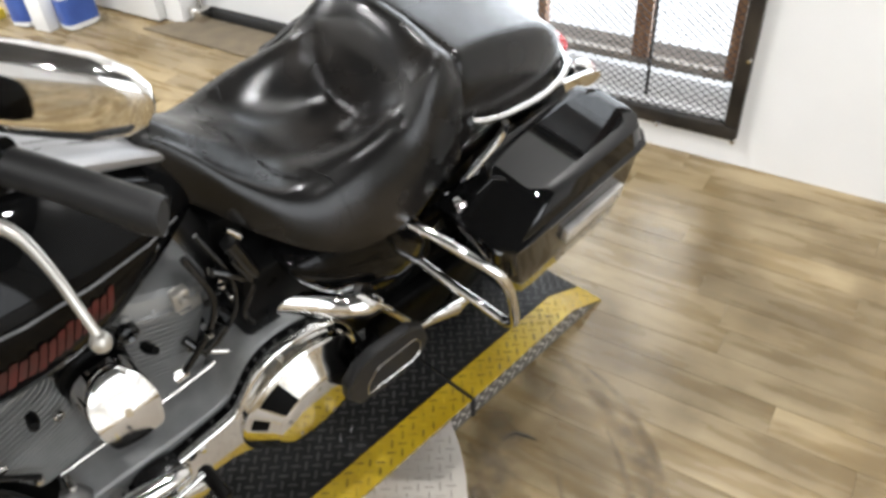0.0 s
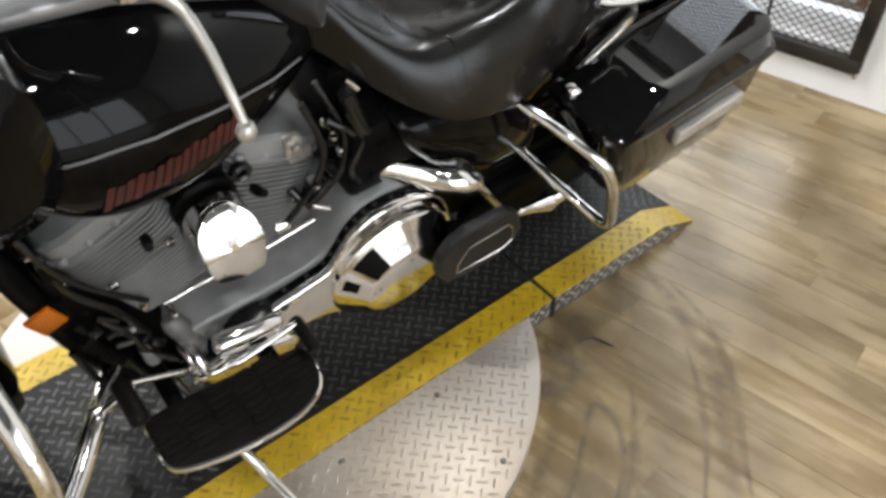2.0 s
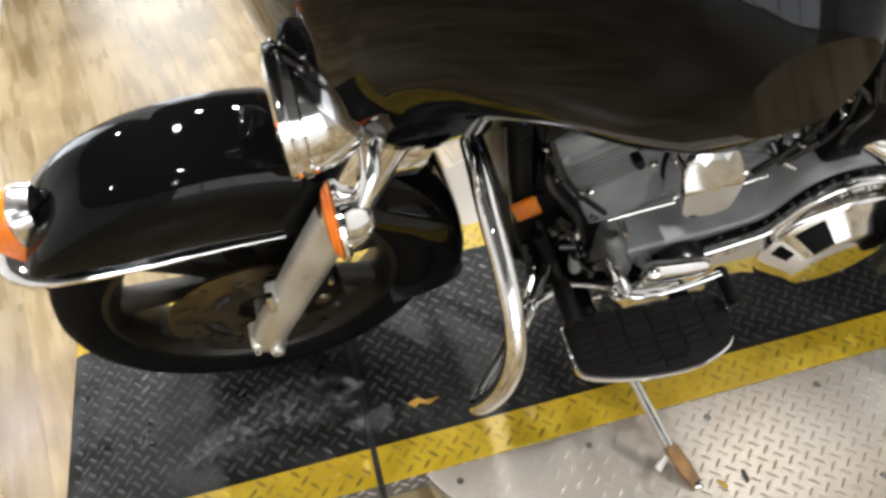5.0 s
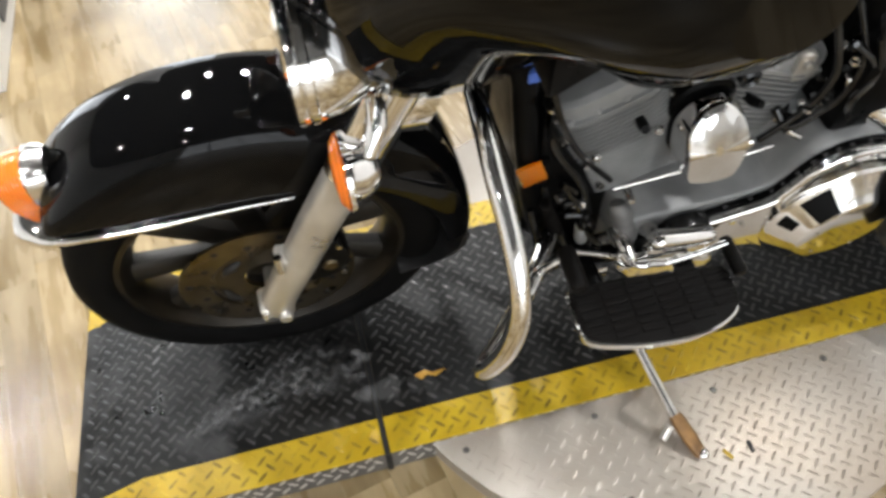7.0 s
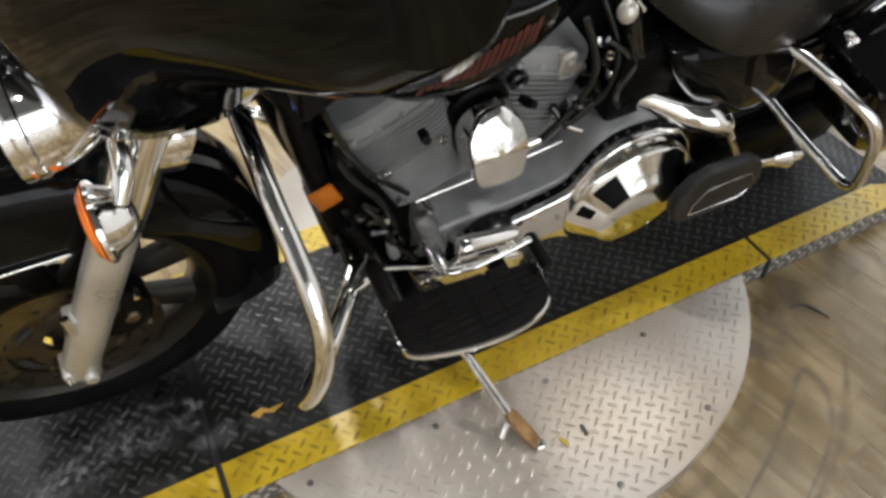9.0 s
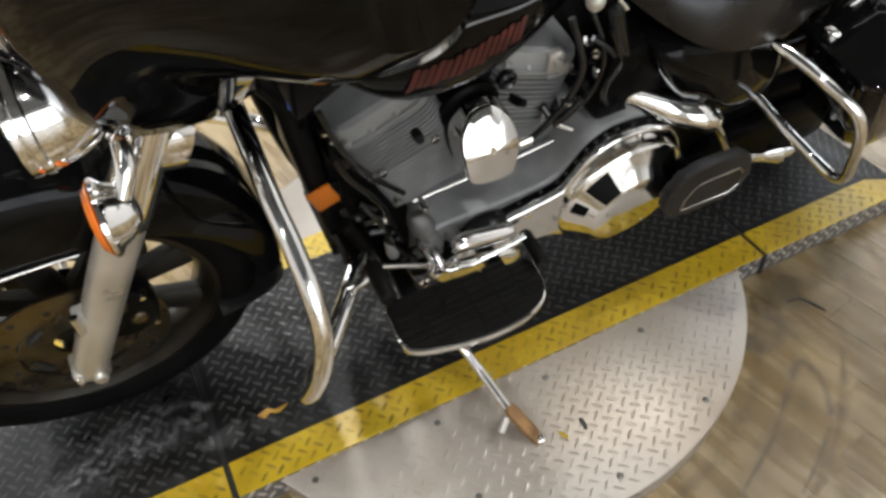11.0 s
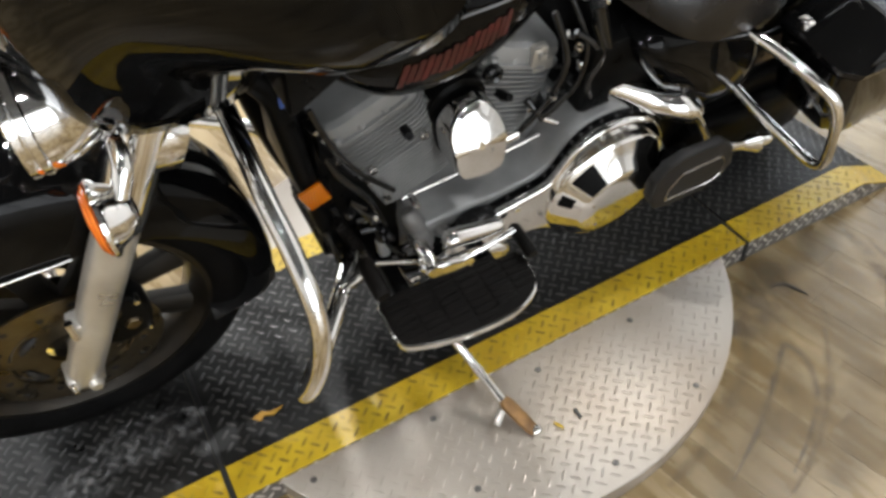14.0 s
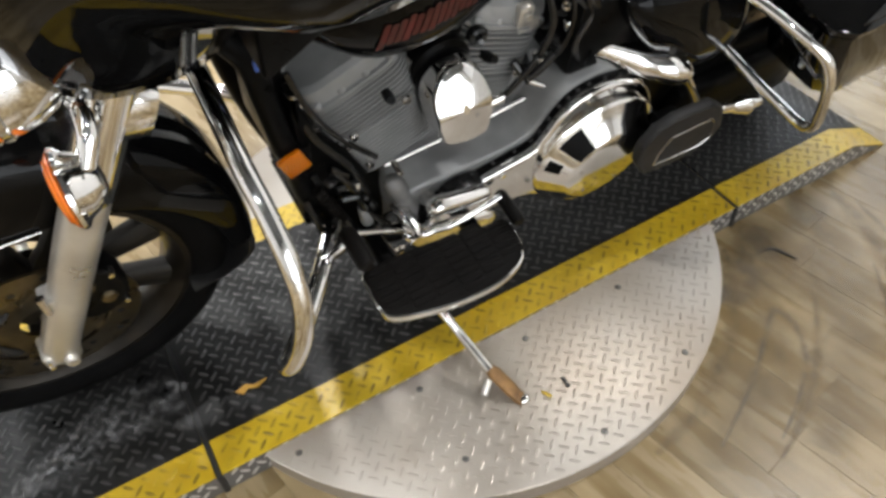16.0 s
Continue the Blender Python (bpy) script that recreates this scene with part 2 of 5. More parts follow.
def thing(name, label, category, place=None, group="", kind=""):
    ob = new(name)
    if place is not None:
        ob.matrix_world = place
    return tagged(ob, label, category, group, kind)


def block(lo, hi, bevel=0.0, segments=2):
    bm = bmesh.new()
    bmesh.ops.create_cube(bm, size=1)
    for v in bm.verts:
        v.co = Vector([lo[i] + (v.co[i] + 0.5) * (hi[i] - lo[i]) for i in range(3)])
    if bevel:
        bmesh.ops.bevel(bm, geom=bm.edges[:], offset=bevel, segments=segments, affect="EDGES", profile=0.5)
    return bm


def turned(profile, axis="y", segments=40, at=(0, 0, 0)):
    """A lathe: profile of (radius, along)."""
    bm = bmesh.new()
    rings = []
    for r, a in profile:
        ring = []
        for i in range(segments):
            u, w = r * math.cos(2 * math.pi * i / segments), r * math.sin(2 * math.pi * i / segments)
            p = {"y": (u, a, w), "x": (a, u, w), "z": (u, w, a)}[axis]
            ring.append(bm.verts.new(Vector(p) + Vector(at)))
        rings.append(ring)
    for a, b in zip(rings, rings[1:]):
        for i in range(segments):
            j = (i + 1) % segments
            bm.faces.new((a[i], a[j], b[j], b[i]))
    closed = abs(profile[0][0] - profile[-1][0]) + abs(profile[0][1] - profile[-1][1]) < 1e-7
    for ring in (() if closed else (rings[0], rings[-1])):
        if (ring[0].co - ring[segments // 2].co).length > 1e-4:
            bm.faces.new(ring)
    bmesh.ops.remove_doubles(bm, verts=bm.verts[:], dist=1e-5)
    bmesh.ops.recalc_face_normals(bm, faces=bm.faces[:])
    return bm


def smooth_line(points, steps=8):
    pts = [Vector(p) for p in points]
    out = []
    for i in range(len(pts) - 1):
        p0, p1, p2, p3 = pts[max(i - 1, 0)], pts[i], pts[i + 1], pts[min(i + 2, len(pts) - 1)]
        for k in range(steps):
            t = k / steps
            out.append(0.5 * ((2 * p1) + (p2 - p0) * t + (2 * p0 - 5 * p1 + 4 * p2 - p3) * t * t + (3 * p1 - p0 - 3 * p2 + p3) * t ** 3))
    return out + [pts[-1]]


def tube(points, radius, steps=8, sides=14, smooth=True):
    """A bar along the points; radius: one number or one for each point."""
    line = smooth_line(points, steps) if smooth else [Vector(p) for p in points]
    radii = radius if isinstance(radius, (list, tuple)) else [radius] * len(points)
    bm = bmesh.new()
    rings = []
    up = Vector((0.31, 0.17, 0.93))
    for i, p in enumerate(line):
        d = (line[min(i + 1, len(line) - 1)] - line[max(i - 1, 0)]).normalized()
        side = d.cross(up).normalized()
        up = side.cross(d).normalized()
        f = i / (len(line) - 1) * (len(radii) - 1)
        k = min(int(f), len(radii) - 2)
        r = radii[k] + (radii[k + 1] - radii[k]) * (f - k)
        rings.append([bm.verts.new(p + r * (math.cos(2 * math.pi * s / sides) * side + math.sin(2 * math.pi * s / sides) * up)) for s in range(sides)])
    for a, b in zip(rings, rings[1:]):
        for i in range(sides):
            j = (i + 1) % sides
            bm.faces.new((a[i], a[j], b[j], b[i]))
    bm.faces.new(rings[0])
    bm.faces.new(rings[-1])
    bmesh.ops.recalc_face_normals(bm, faces=bm.faces[:])
    return bm


def loft(rings, closed=True, caps=True):
    bm = bmesh.new()
    vs = [[bm.verts.new(Vector(p)) for p in ring] for ring in rings]
    n = len(vs[0])
    for a, b in zip(vs, vs[1:]):
        for i in range(n if closed else n - 1):
            j = (i + 1) % n
            bm.faces.new((a[i], a[j], b[j], b[i]))
    if caps:
        for ring in (vs[0], vs[-1]):
            bm.faces.new(ring)
    bmesh.ops.remove_doubles(bm, verts=bm.verts[:], dist=1e-5)
    bmesh.ops.recalc_face_normals(bm, faces=bm.faces[:])
    return bm


def plate(outline, y0, y1, bevel=0.0, axis="y", segments=2):
    """A flat outline of (x, z), or (x, y) with axis z, given thickness."""
    bm = bmesh.new()
    def at(p, d):
        return (p[0], d, p[1]) if axis == "y" else (p[0], p[1], d) if axis == "z" else (d, p[0], p[1])
    a = [bm.verts.new(at(p, y0)) for p in outline]
    b = [bm.verts.new(at(p, y1)) for p in outline]
    n = len(a)
    bm.faces.new(a)
    bm.faces.new(b)
    for i in range(n):
        bm.faces.new((a[i], a[(i + 1) % n], b[(i + 1) % n], b[i]))
    bmesh.ops.recalc_face_normals(bm, faces=bm.faces[:])
    if bevel:
        bmesh.ops.bevel(bm, geom=bm.edges[:], offset=bevel, segments=segments, affect="EDGES", profile=0.5)
    return bm


def rounded(points, steps=5):
    """A closed smooth outline through the points."""
    pts = [Vector((p[0], p[1], 0)) for p in points]
    n = len(pts)
    out = []
    for i in range(n):
        p0, p1, p2, p3 = pts[i - 1], pts[i], pts[(i + 1) % n], pts[(i + 2) % n]
        for k in range(steps):
            t = k / steps
            q = 0.5 * ((2 * p1) + (p2 - p0) * t + (2 * p0 - 5 * p1 + 4 * p2 - p3) * t * t + (3 * p1 - p0 - 3 * p2 + p3) * t ** 3)
            out.append((q.x, q.y))
    return out


def oval(cx, cy, rx, ry, power=2.0, n=28, fixed=0.0, axis="x"):
    """One ring of a loft: a rounded oblong in the plane square to the axis."""
    ring = []
    for i in range(n):
        a = 2 * math.pi * i / n
        c, s = math.cos(a), math.sin(a)
        u = cx + rx * math.copysign(abs(c) ** (2 / power), c)
        w = cy + ry * math.copysign(abs(s) ** (2 / power), s)
        ring.append((fixed, u, w) if axis == "x" else (u, fixed, w) if axis == "y" else (u, w, fixed))
    return ring


def merge(*bms):
    out = bmesh.new()
    for bm in bms:
        me = bpy.data.meshes.new("tmp")
        bm.to_mesh(me)
        bm.free()
        out.from_mesh(me)
        bpy.data.meshes.remove(me)
    return out


def moved(bm, m):
    bm.transform(m)
    return bm


def bolt(at, r=0.007, h=0.006, axis="y"):
    return turned([(0, -h), (r * 0.75, -h), (r, -h * 0.6), (r, 0.002), (0, 0.002)], axis, 10, at)


# ---- room ----
def room_part(name, bm, material, parent=None, label="", kind=""):
    ob = part(name, bm, material, parent, label, kind)
    if parent is None:
        ob.matrix_world = ROOM
    return ob


floor = room_part("floor", block((-7, -5, -0.12), (0.2, 5.2, -0.0055)), PLANK, label="oak-look vinyl plank floor, scuffed and worn", kind="structure")
X0, X1, Y0, Y1 = -7.0, 0.0, -5.0, 5.2
WIN = (-0.235, 0.78, 0.155, 2.25)     # clear opening: y0, y1, z0, z1
GAR = (1.05, 2.25, 2.2)               # recess of the roller door: y0, y1, height


def wall_piece(name, lo, hi):
    return room_part(name, block(lo, hi), WALL, label="plain white painted wall", kind="structure")


wall_piece("wall_east_1", (0, Y0, 0), (0.2, WIN[0], CEILING))
wall_piece("wall_east_2", (0, WIN[0], 0), (0.2, WIN[1], WIN[2]))
wall_piece("wall_east_3", (0, WIN[0], WIN[3]), (0.2, WIN[1], CEILING))
wall_piece("wall_east_4", (0, WIN[1], 0), (0.2, GAR[0], CEILING))
wall_piece("wall_east_5", (0, GAR[0], GAR[2]), (0.2, GAR[1], CEILING))
wall_piece("wall_east_6", (0, GAR[1], 0), (0.2, Y1, CEILING))
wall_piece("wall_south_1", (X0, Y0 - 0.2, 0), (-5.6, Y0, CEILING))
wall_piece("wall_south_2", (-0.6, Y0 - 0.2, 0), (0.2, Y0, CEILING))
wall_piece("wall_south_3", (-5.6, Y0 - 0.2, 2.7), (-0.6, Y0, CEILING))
wall_piece("wall_north_1", (X0, Y1, 0), (-5.6, Y1 + 0.2, CEILING))
wall_piece("wall_north_2", (-1.8, Y1, 0), (0.2, Y1 + 0.2, CEILING))
wall_piece("wall_north_3", (-5.6, Y1, 2.7), (-1.8, Y1 + 0.2, CEILING))
# guessed opening in the north wall, added out of view
shop = new("window_2")
shop.matrix_world = ROOM
tagged(shop, "unseen glazed shopfront with white frames, added as a daylight source", kind="structure")
for k in range(5):
    part("window_frame", block((-5.6 + k * 0.93, Y1 + 0.05, 0.0), (-5.6 + k * 0.93 + 0.08, Y1 + 0.13, 2.7), 0.004), DOOR_WHITE, shop)
for z in (0.0, 2.63):
    part("window_rail", block((-5.6, Y1 + 0.055, z), (-1.8, Y1 + 0.125, z + 0.07), 0.004), DOOR_WHITE, shop)
# unseen south glazing, added to be mirrored in the chrome
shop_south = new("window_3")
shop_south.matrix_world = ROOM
tagged(shop_south, "unseen glazed shopfront with white frames, added as a daylight source", kind="structure")
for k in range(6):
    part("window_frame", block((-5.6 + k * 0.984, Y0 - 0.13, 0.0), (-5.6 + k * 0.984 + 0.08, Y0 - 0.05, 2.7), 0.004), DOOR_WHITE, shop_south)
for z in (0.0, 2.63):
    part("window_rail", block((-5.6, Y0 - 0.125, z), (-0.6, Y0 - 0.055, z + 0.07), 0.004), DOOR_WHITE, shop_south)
room_part("backdrop_south", block((-6.6, Y0 - 1.22, -0.5), (0.4, Y0 - 1.2, 3.4)), STREET, label="glowing daylight backdrop outside the unseen shopfront", kind="structure")
room_part("backdrop_street", block((-6.6, Y1 + 1.2, -0.5), (-0.8, Y1 + 1.22, 3.4)), STREET, label="glowing daylight backdrop outside the unseen shopfront", kind="structure")
wall_piece("wall_west", (X0 - 0.2, Y0 - 0.2, 0), (X0, Y1 + 0.2, CEILING))
room_part("ceiling", block((X0 - 0.2, Y0 - 0.2, CEILING), (0.2, Y1 + 0.2, CEILING + 0.1)), CEIL, label="dark grey painted ceiling", kind="structure")

# downlight rims, round the added fill lamps as well
for x, y, watts in LAMPS:
    rim = thing("ceiling_light", "small round recessed ceiling downlight, switched on; six of the ten are added fill", "light", pose(x, y, CEILING), "ceiling downlights")
    part("trim_ring", turned([(0.075, -0.001), (0.095, -0.012), (0.10, -0.004), (0.10, -0.0005), (0.075, -0.0005)], "z", 28), DULL_CHROME, rim)

# window with steel guard
window = new("window_1")
window.matrix_world = ROOM
tagged(window, "barred window with expanded steel mesh guard and brown timber", kind="structure")
y0, y1, z0, z1 = WIN
part("guard_frame", block((-0.035, -0.285, 0.102), (-0.004, y1 + 0.045, 0.148), 0.003), BLACK_STEEL, window, "black steel guard frame, rust-marked")
part("guard_frame", block((-0.035, -0.285, 0.150), (-0.004, -0.243, z1), 0.003), BLACK_STEEL, window)
part("guard_frame", block((-0.035, y1 + 0.002, 0.150), (-0.004, y1 + 0.045, z1), 0.003), BLACK_STEEL, window)
part("guard_frame", block((-0.035, -0.285, z1 + 0.002), (-0.004, y1 + 0.045, z1 + 0.047), 0.003), BLACK_STEEL, window)
for yy, zz in ((-0.28, 0.105), (-0.037, 0.105), (0.22, 0.105), (-0.277, 0.378), (-0.277, 0.66), (0.48, 0.105)):
    part("bolt", turned([(0, -0.012), (0.006, -0.012), (0.009, -0.006), (0.009, 0.0)], "x", 10, (-0.036, yy, zz)), DULL_CHROME, window)
part("window_sill", block((0.07, y0, 0.238), (0.2, y1, 0.268), 0.004), GREY_WOOD, window)
part("window_mullion", block((0.04, 0.05, 0.277), (0.1, 0.105, z1), 0.004), BROWN_WOOD, window)
part("window_mullion", block((0.06, 0.425, 0.277), (0.1, 0.455, z1), 0.003), BROWN_WOOD, window)
part("window_jamb", block((0.02, y0, 0.277), (0.12, y0 + 0.035, z1), 0.003), BROWN_WOOD, window)
part("window_bar", tube([(0.03, 0.035, 0.16), (0.03, 0.035, z1)], 0.006, 2, 8, False), BLACK_STEEL, window)


def strand(bm, pts, w, d):
    last = None
    for p in pts:
        ring = [bm.verts.new((p[0] + a, p[1], p[2] + b)) for a, b in ((-d, -w), (d, -w), (d, w), (-d, w))]
        if last:
            for i in range(4):
                bm.faces.new((last[i], last[(i + 1) % 4], ring[(i + 1) % 4], ring[i]))
        last = ring


net = bmesh.new()
pitch, rise = 0.030, 0.0115
rows = int((z1 - 0.151) / rise)
for r in range(rows):
    z = 0.151 + r * rise
    pts = []
    n = int((y1 + 0.246) / (pitch / 2))
    for k in range(n):
        pts.append((-0.018, -0.244 + k * pitch / 2, z + (rise * 0.5 if (k + r) % 2 else -rise * 0.5)))
    strand(net, pts, 0.0014, 0.0012)
part("wire_mesh", net, MESH_STEEL, window, "expanded steel mesh", kind="stuff")
room_part("backdrop_daylight", block((0.9, -3.0, -0.5), (0.92, 4.0, 6.0)), DAYLIGHT, label="overexposed daylight outside the window", kind="structure")

# roller door in its recess, skirting, mat
door = new("door_1")
door.matrix_world = ROOM
tagged(door, "closed white panelled garage door with black bottom seal", kind="structure")
for i in range(4):
    part("door_panel", block((0.115, GAR[0], 0.055 + i * 0.53), (0.15, GAR[1], 0.055 + i * 0.53 + 0.525), 0.006), DOOR_WHITE, door)
part("bottom_seal", block((0.10, GAR[0], 0.0), (0.145, GAR[1], 0.052), 0.006), GAP, door, "black rubber bottom seal")
part("track", tube([(0.09, GAR[1] - 0.03, 0.0), (0.09, GAR[1] - 0.03, GAR[2])], 0.015, 2, 8, False), DULL_CHROME, door)
part("bracket", block((0.03, GAR[1] - 0.09, 0.0), (0.10, GAR[1] - 0.01, 0.07), 0.006), DULL_CHROME, door)
tagged(room_part("door_mat", plate([(-0.14, 1.2), (0.09, 1.2), (0.09, 2.2), (-0.13, 2.39)], 0.0, 0.009, 0.003, "z"), DOORMAT), "flat brown coir mat before the garage door", "mat")
cab = thing("white_door", "white door leaf with dark glass panel", "door", ROOM)
part("leaf", block((-0.05, 2.36, 0.012), (-0.004, 3.0, 2.05), 0.004), DOOR_WHITE, cab)
part("pane", block((-0.056, 2.46, 0.14), (-0.0515, 2.9, 1.9), 0.002), GREY_MAT, cab, "dark glass pane")
jug = thing("jug", "white plastic jug with blue label on the floor", "container", ROOM @ pose(-0.30, 2.98, 0, 0, 0, 20))
part("body", loft([oval(0, 0, 0.07, 0.05, 4, 24, z, "z") for z in (0.0, 0.004)] + [oval(0, 0, 0.085, 0.06, 4, 24, z, "z") for z in (0.01, 0.16)] + [oval(0, 0, 0.06, 0.05, 3, 24, 0.20, "z"), oval(0, 0, 0.022, 0.022, 2, 24, 0.23, "z")]), DOOR_WHITE, jug)
part("label", loft([oval(0, 0, 0.0865, 0.0615, 4, 24, z, "z") for z in (0.03, 0.15)], caps=False), BLUE_PLASTIC, jug, "blue wrap label")
part("cap", turned([(0, 0.255), (0.022, 0.255), (0.024, 0.25), (0.024, 0.228), (0, 0.228)], "z", 20), BLUE_PLASTIC, jug)
copy_thing(jug, ROOM @ pose(-0.22, 2.72, 0, 0, 0, -10))
tray = thing("yellow_tray", "shallow yellow plastic tray on the floor", "tray", ROOM @ pose(-0.42, 3.22, 0))
part("tray_base", block((-0.09, -0.07, 0), (0.09, 0.07, 0.012), 0.003), YELLOW_PLASTIC, tray)
part("tray_rim", merge(block((-0.09, -0.07, 0.013), (-0.082, 0.07, 0.045), 0.002), block((0.082, -0.07, 0.013), (0.09, 0.07, 0.045), 0.002), block((-0.081, -0.07, 0.013), (0.081, -0.062, 0.045), 0.002), block((-0.081, 0.062, 0.013), (0.081, 0.07, 0.045), 0.002)), YELLOW_PLASTIC, tray)
box = thing("white_box", "plain white cardboard box on the floor", "box", ROOM @ pose(-0.3, 2.83, 0, 0, 0, 5))
part("carton", block((-0.06, -0.05, 0), (0.06, 0.05, 0.16), 0.003), DOOR_WHITE, box)
screen = thing("partition", "white free-standing partition with grey lower panel", "partition", pose(-2.11, 1.55, 0, 0, 0, 4))
part("board", block((-0.06, 0, 0), (0.0, 2.6, 2.1), 0.004), WALL, screen)
part("kick_panel", block((0.002, 0.3, 0.07), (0.012, 2.6, 0.5), 0.003), GREY_MAT, screen, "dark grey panel")


# ---- platform ----
def lug_mesh(cells, z, normal="z"):
    """Raised bars of tread plate, joined: places with an angle."""
    verts, faces = [], []
    for x, y, a in cells:
        c, s = math.cos(a), math.sin(a)
        k = len(verts)
        for u, w, h in ((-0.013, 0, 0), (-0.006, 0.0034, 0), (0.006, 0.0034, 0), (0.013, 0, 0), (0.006, -0.0034, 0), (-0.006, -0.0034, 0), (-0.0075, 0, 0.0009), (0.0075, 0, 0.0009)):
            verts.append((x + u * c - w * s, y + u * s + w * c, z + h))
        faces += [(k, k + 6, k + 1), (k + 1, k + 6, k + 7, k + 2), (k + 2, k + 7, k + 3), (k + 3, k + 7, k + 4), (k + 4, k + 7, k + 6, k + 5), (k + 5, k + 6, k)]
    faces = [f[::-1] for f in faces]
    me = bpy.data.meshes.new("tread")
    me.from_pydata(verts, [], faces)
    return me


def lug_cells(inside, x0, x1, y0, y1, pitch=0.0225):
    out = []
    h = pitch / math.sqrt(2)
    n = int(4 / pitch)
    for i in range(-n, n):
        for j in range(-n, n):
            x, y = (i - j) * h, (i + j) * h
            if x0 <= x <= x1 and y0 <= y <= y1 and inside(x, y):
                out.append((x, y, math.pi / 4 if (i + j) % 2 else -math.pi / 4))
    return out


def treads(name, inside, box, z, material, parent, label=""):
    me = lug_mesh(lug_cells(inside, *box), z)
    me.materials.append(material)
    ob = new(name, me)
    ob.parent = parent
    return tagged(ob, label, kind="stuff")


W, S, H = 0.58, 0.075, 0.06          # width, stripe, height
ENDS = (-1.805, -1.66, 0.374, 0.503)  # floor edge, crest, crest, floor edge
platform = thing("display_platform", "low black tread-plate platform with yellow painted edges", "platform")


def height(x):
    if x < ENDS[1]:
        return 0.004 + (H - 0.004) * max(0, (x - ENDS[0]) / (ENDS[1] - ENDS[0]))
    if x > ENDS[2]:
        return 0.004 + (H - 0.004) * max(0, (ENDS[3] - x) / (ENDS[3] - ENDS[2]))
    return H


def deck_piece(xs, y0, y1):
    """A sheet-metal top from x to x, following the ramp, 5 mm thick."""
    bm = bmesh.new()
    rows = []
    for x in xs:
        z = height(x)
        rows.append([bm.verts.new((x, y, zz)) for y, zz in ((y0, z), (y1, z), (y1, z - 0.0035), (y0, z - 0.0035))])
    for a, b in zip(rows, rows[1:]):
        for i in range(4):
            bm.faces.new((a[i], a[(i + 1) % 4], b[(i + 1) % 4], b[i]))
    bm.faces.new(rows[0])
    bm.faces.new(rows[-1])
    bmesh.ops.recalc_face_normals(bm, faces=bm.faces[:])
    return bm


def skirt_piece(xs, y, out):
    bm = bmesh.new()
    rows = []
    for x in xs:
        z = height(x) - 0.004
        rows.append([bm.verts.new((x, y + a, zz)) for a, zz in ((0, 0.0), (out, 0.0), (out, z), (0, z))])
    for a, b in zip(rows, rows[1:]):
        for i in range(4):
            bm.faces.new((a[i], a[(i + 1) % 4], b[(i + 1) % 4], b[i]))
    bm.faces.new(rows[0])
    bm.faces.new(rows[-1])
    bmesh.ops.recalc_face_normals(bm, faces=bm.faces[:])
    return bm


PANELS = [((ENDS[0], ENDS[1], -1.226), DECK_DIRTY), ((-1.214, -0.006), DECK), ((0.006, ENDS[2], ENDS[3]), DECK)]
for xs, mat in PANELS:
    panel = part("deck_panel", deck_piece(xs, S + 0.0005, W - S - 0.0005), mat, platform, "stained black tread plate" if mat is DECK_DIRTY else "black tread plate")
    part("edge_stripe", deck_piece(xs, 0, S), YELLOW, platform, "yellow painted edge")
    part("edge_stripe", deck_piece(xs, W - S, W), YELLOW, platform, "yellow painted edge")
    part("skirt", skirt_piece(xs, 0.0015, 0.004), SKIRT, platform, "bare aluminium tread-plate skirt")
    part("skirt", skirt_piece(xs, W - 0.0055, 0.004), SKIRT, platform)
    lo, hi = xs[0] + 0.008, xs[-1] - 0.008
    def shaped(cells_name, ya, yb, m):
        ob = treads(cells_name, lambda x, y: lo < x < hi and ya < y < yb, (lo, hi, ya, yb), 0.0, m, platform)
        for v in ob.data.vertices:
            v.co.z += height(v.co.x)
    shaped("tread_pattern", S + 0.012, W - S - 0.012, LUG_DIRTY if mat is DECK_DIRTY else LUG)
    shaped("tread_pattern", 0.006, S - 0.003, YELLOW_LUG)
    shaped("tread_pattern", W - S + 0.003, W - 0.006, YELLOW_LUG)
    side = treads("tread_pattern", lambda x, y: lo < x < hi and 0.008 < y < height(x) - 0.010, (lo, hi, 0, H), 0.0, ALU_LUG, platform)
    side.matrix_local = Matrix(((1, 0, 0, 0), (0, 0, -1, 0.0015), (0, 1, 0, 0), (0, 0, 0, 1)))
for x in (-1.22, 0.0):
    part("joint_strip", block((x - 0.0055, -0.003, 0.0), (x + 0.0055, W, H - 0.003), 0.001), GAP, platform, "black gap between panels")

DISC, DR = (-0.605, 0.268), 0.594
table = thing("turntable", "round aluminium tread-plate turntable under the platform", "turntable", pose(DISC[0], DISC[1], 0))
part("disc", turned([(0, 0.0515), (DR - 0.003, 0.0515), (DR, 0.0495), (DR, 0.0465), (DR - 0.006, 0.0455), (0, 0.0455)], "z", 128), ALU, table)
part("rim_skirt", turned([(DR - 0.004, 0.0), (DR - 0.003, 0.0452), (DR - 0.009, 0.0452), (DR - 0.009, 0.0), (DR - 0.004, 0.0)], "z", 128), ALU, table)
treads("tread_pattern", lambda x, y: math.hypot(x, y) < DR - 0.012 and y < -DISC[1] + 0.002, (-0.6, 0.6, -0.6, -0.24), 0.0514, ALU, table)
for x, y in ((-0.36, -0.035), (-0.355, -0.232), (-0.59, -0.285), (-0.595, -0.04), (-0.83, -0.03), (-0.83, -0.2), (-1.08, -0.03)):
    part("screw", turned([(0, 0.0545), (0.004, 0.0545), (0.0065, 0.0525), (0.0065, 0.0505), (0, 0.0505)], "z", 12, (x - DISC[0], y - DISC[1], 0)), SKIRT, table)

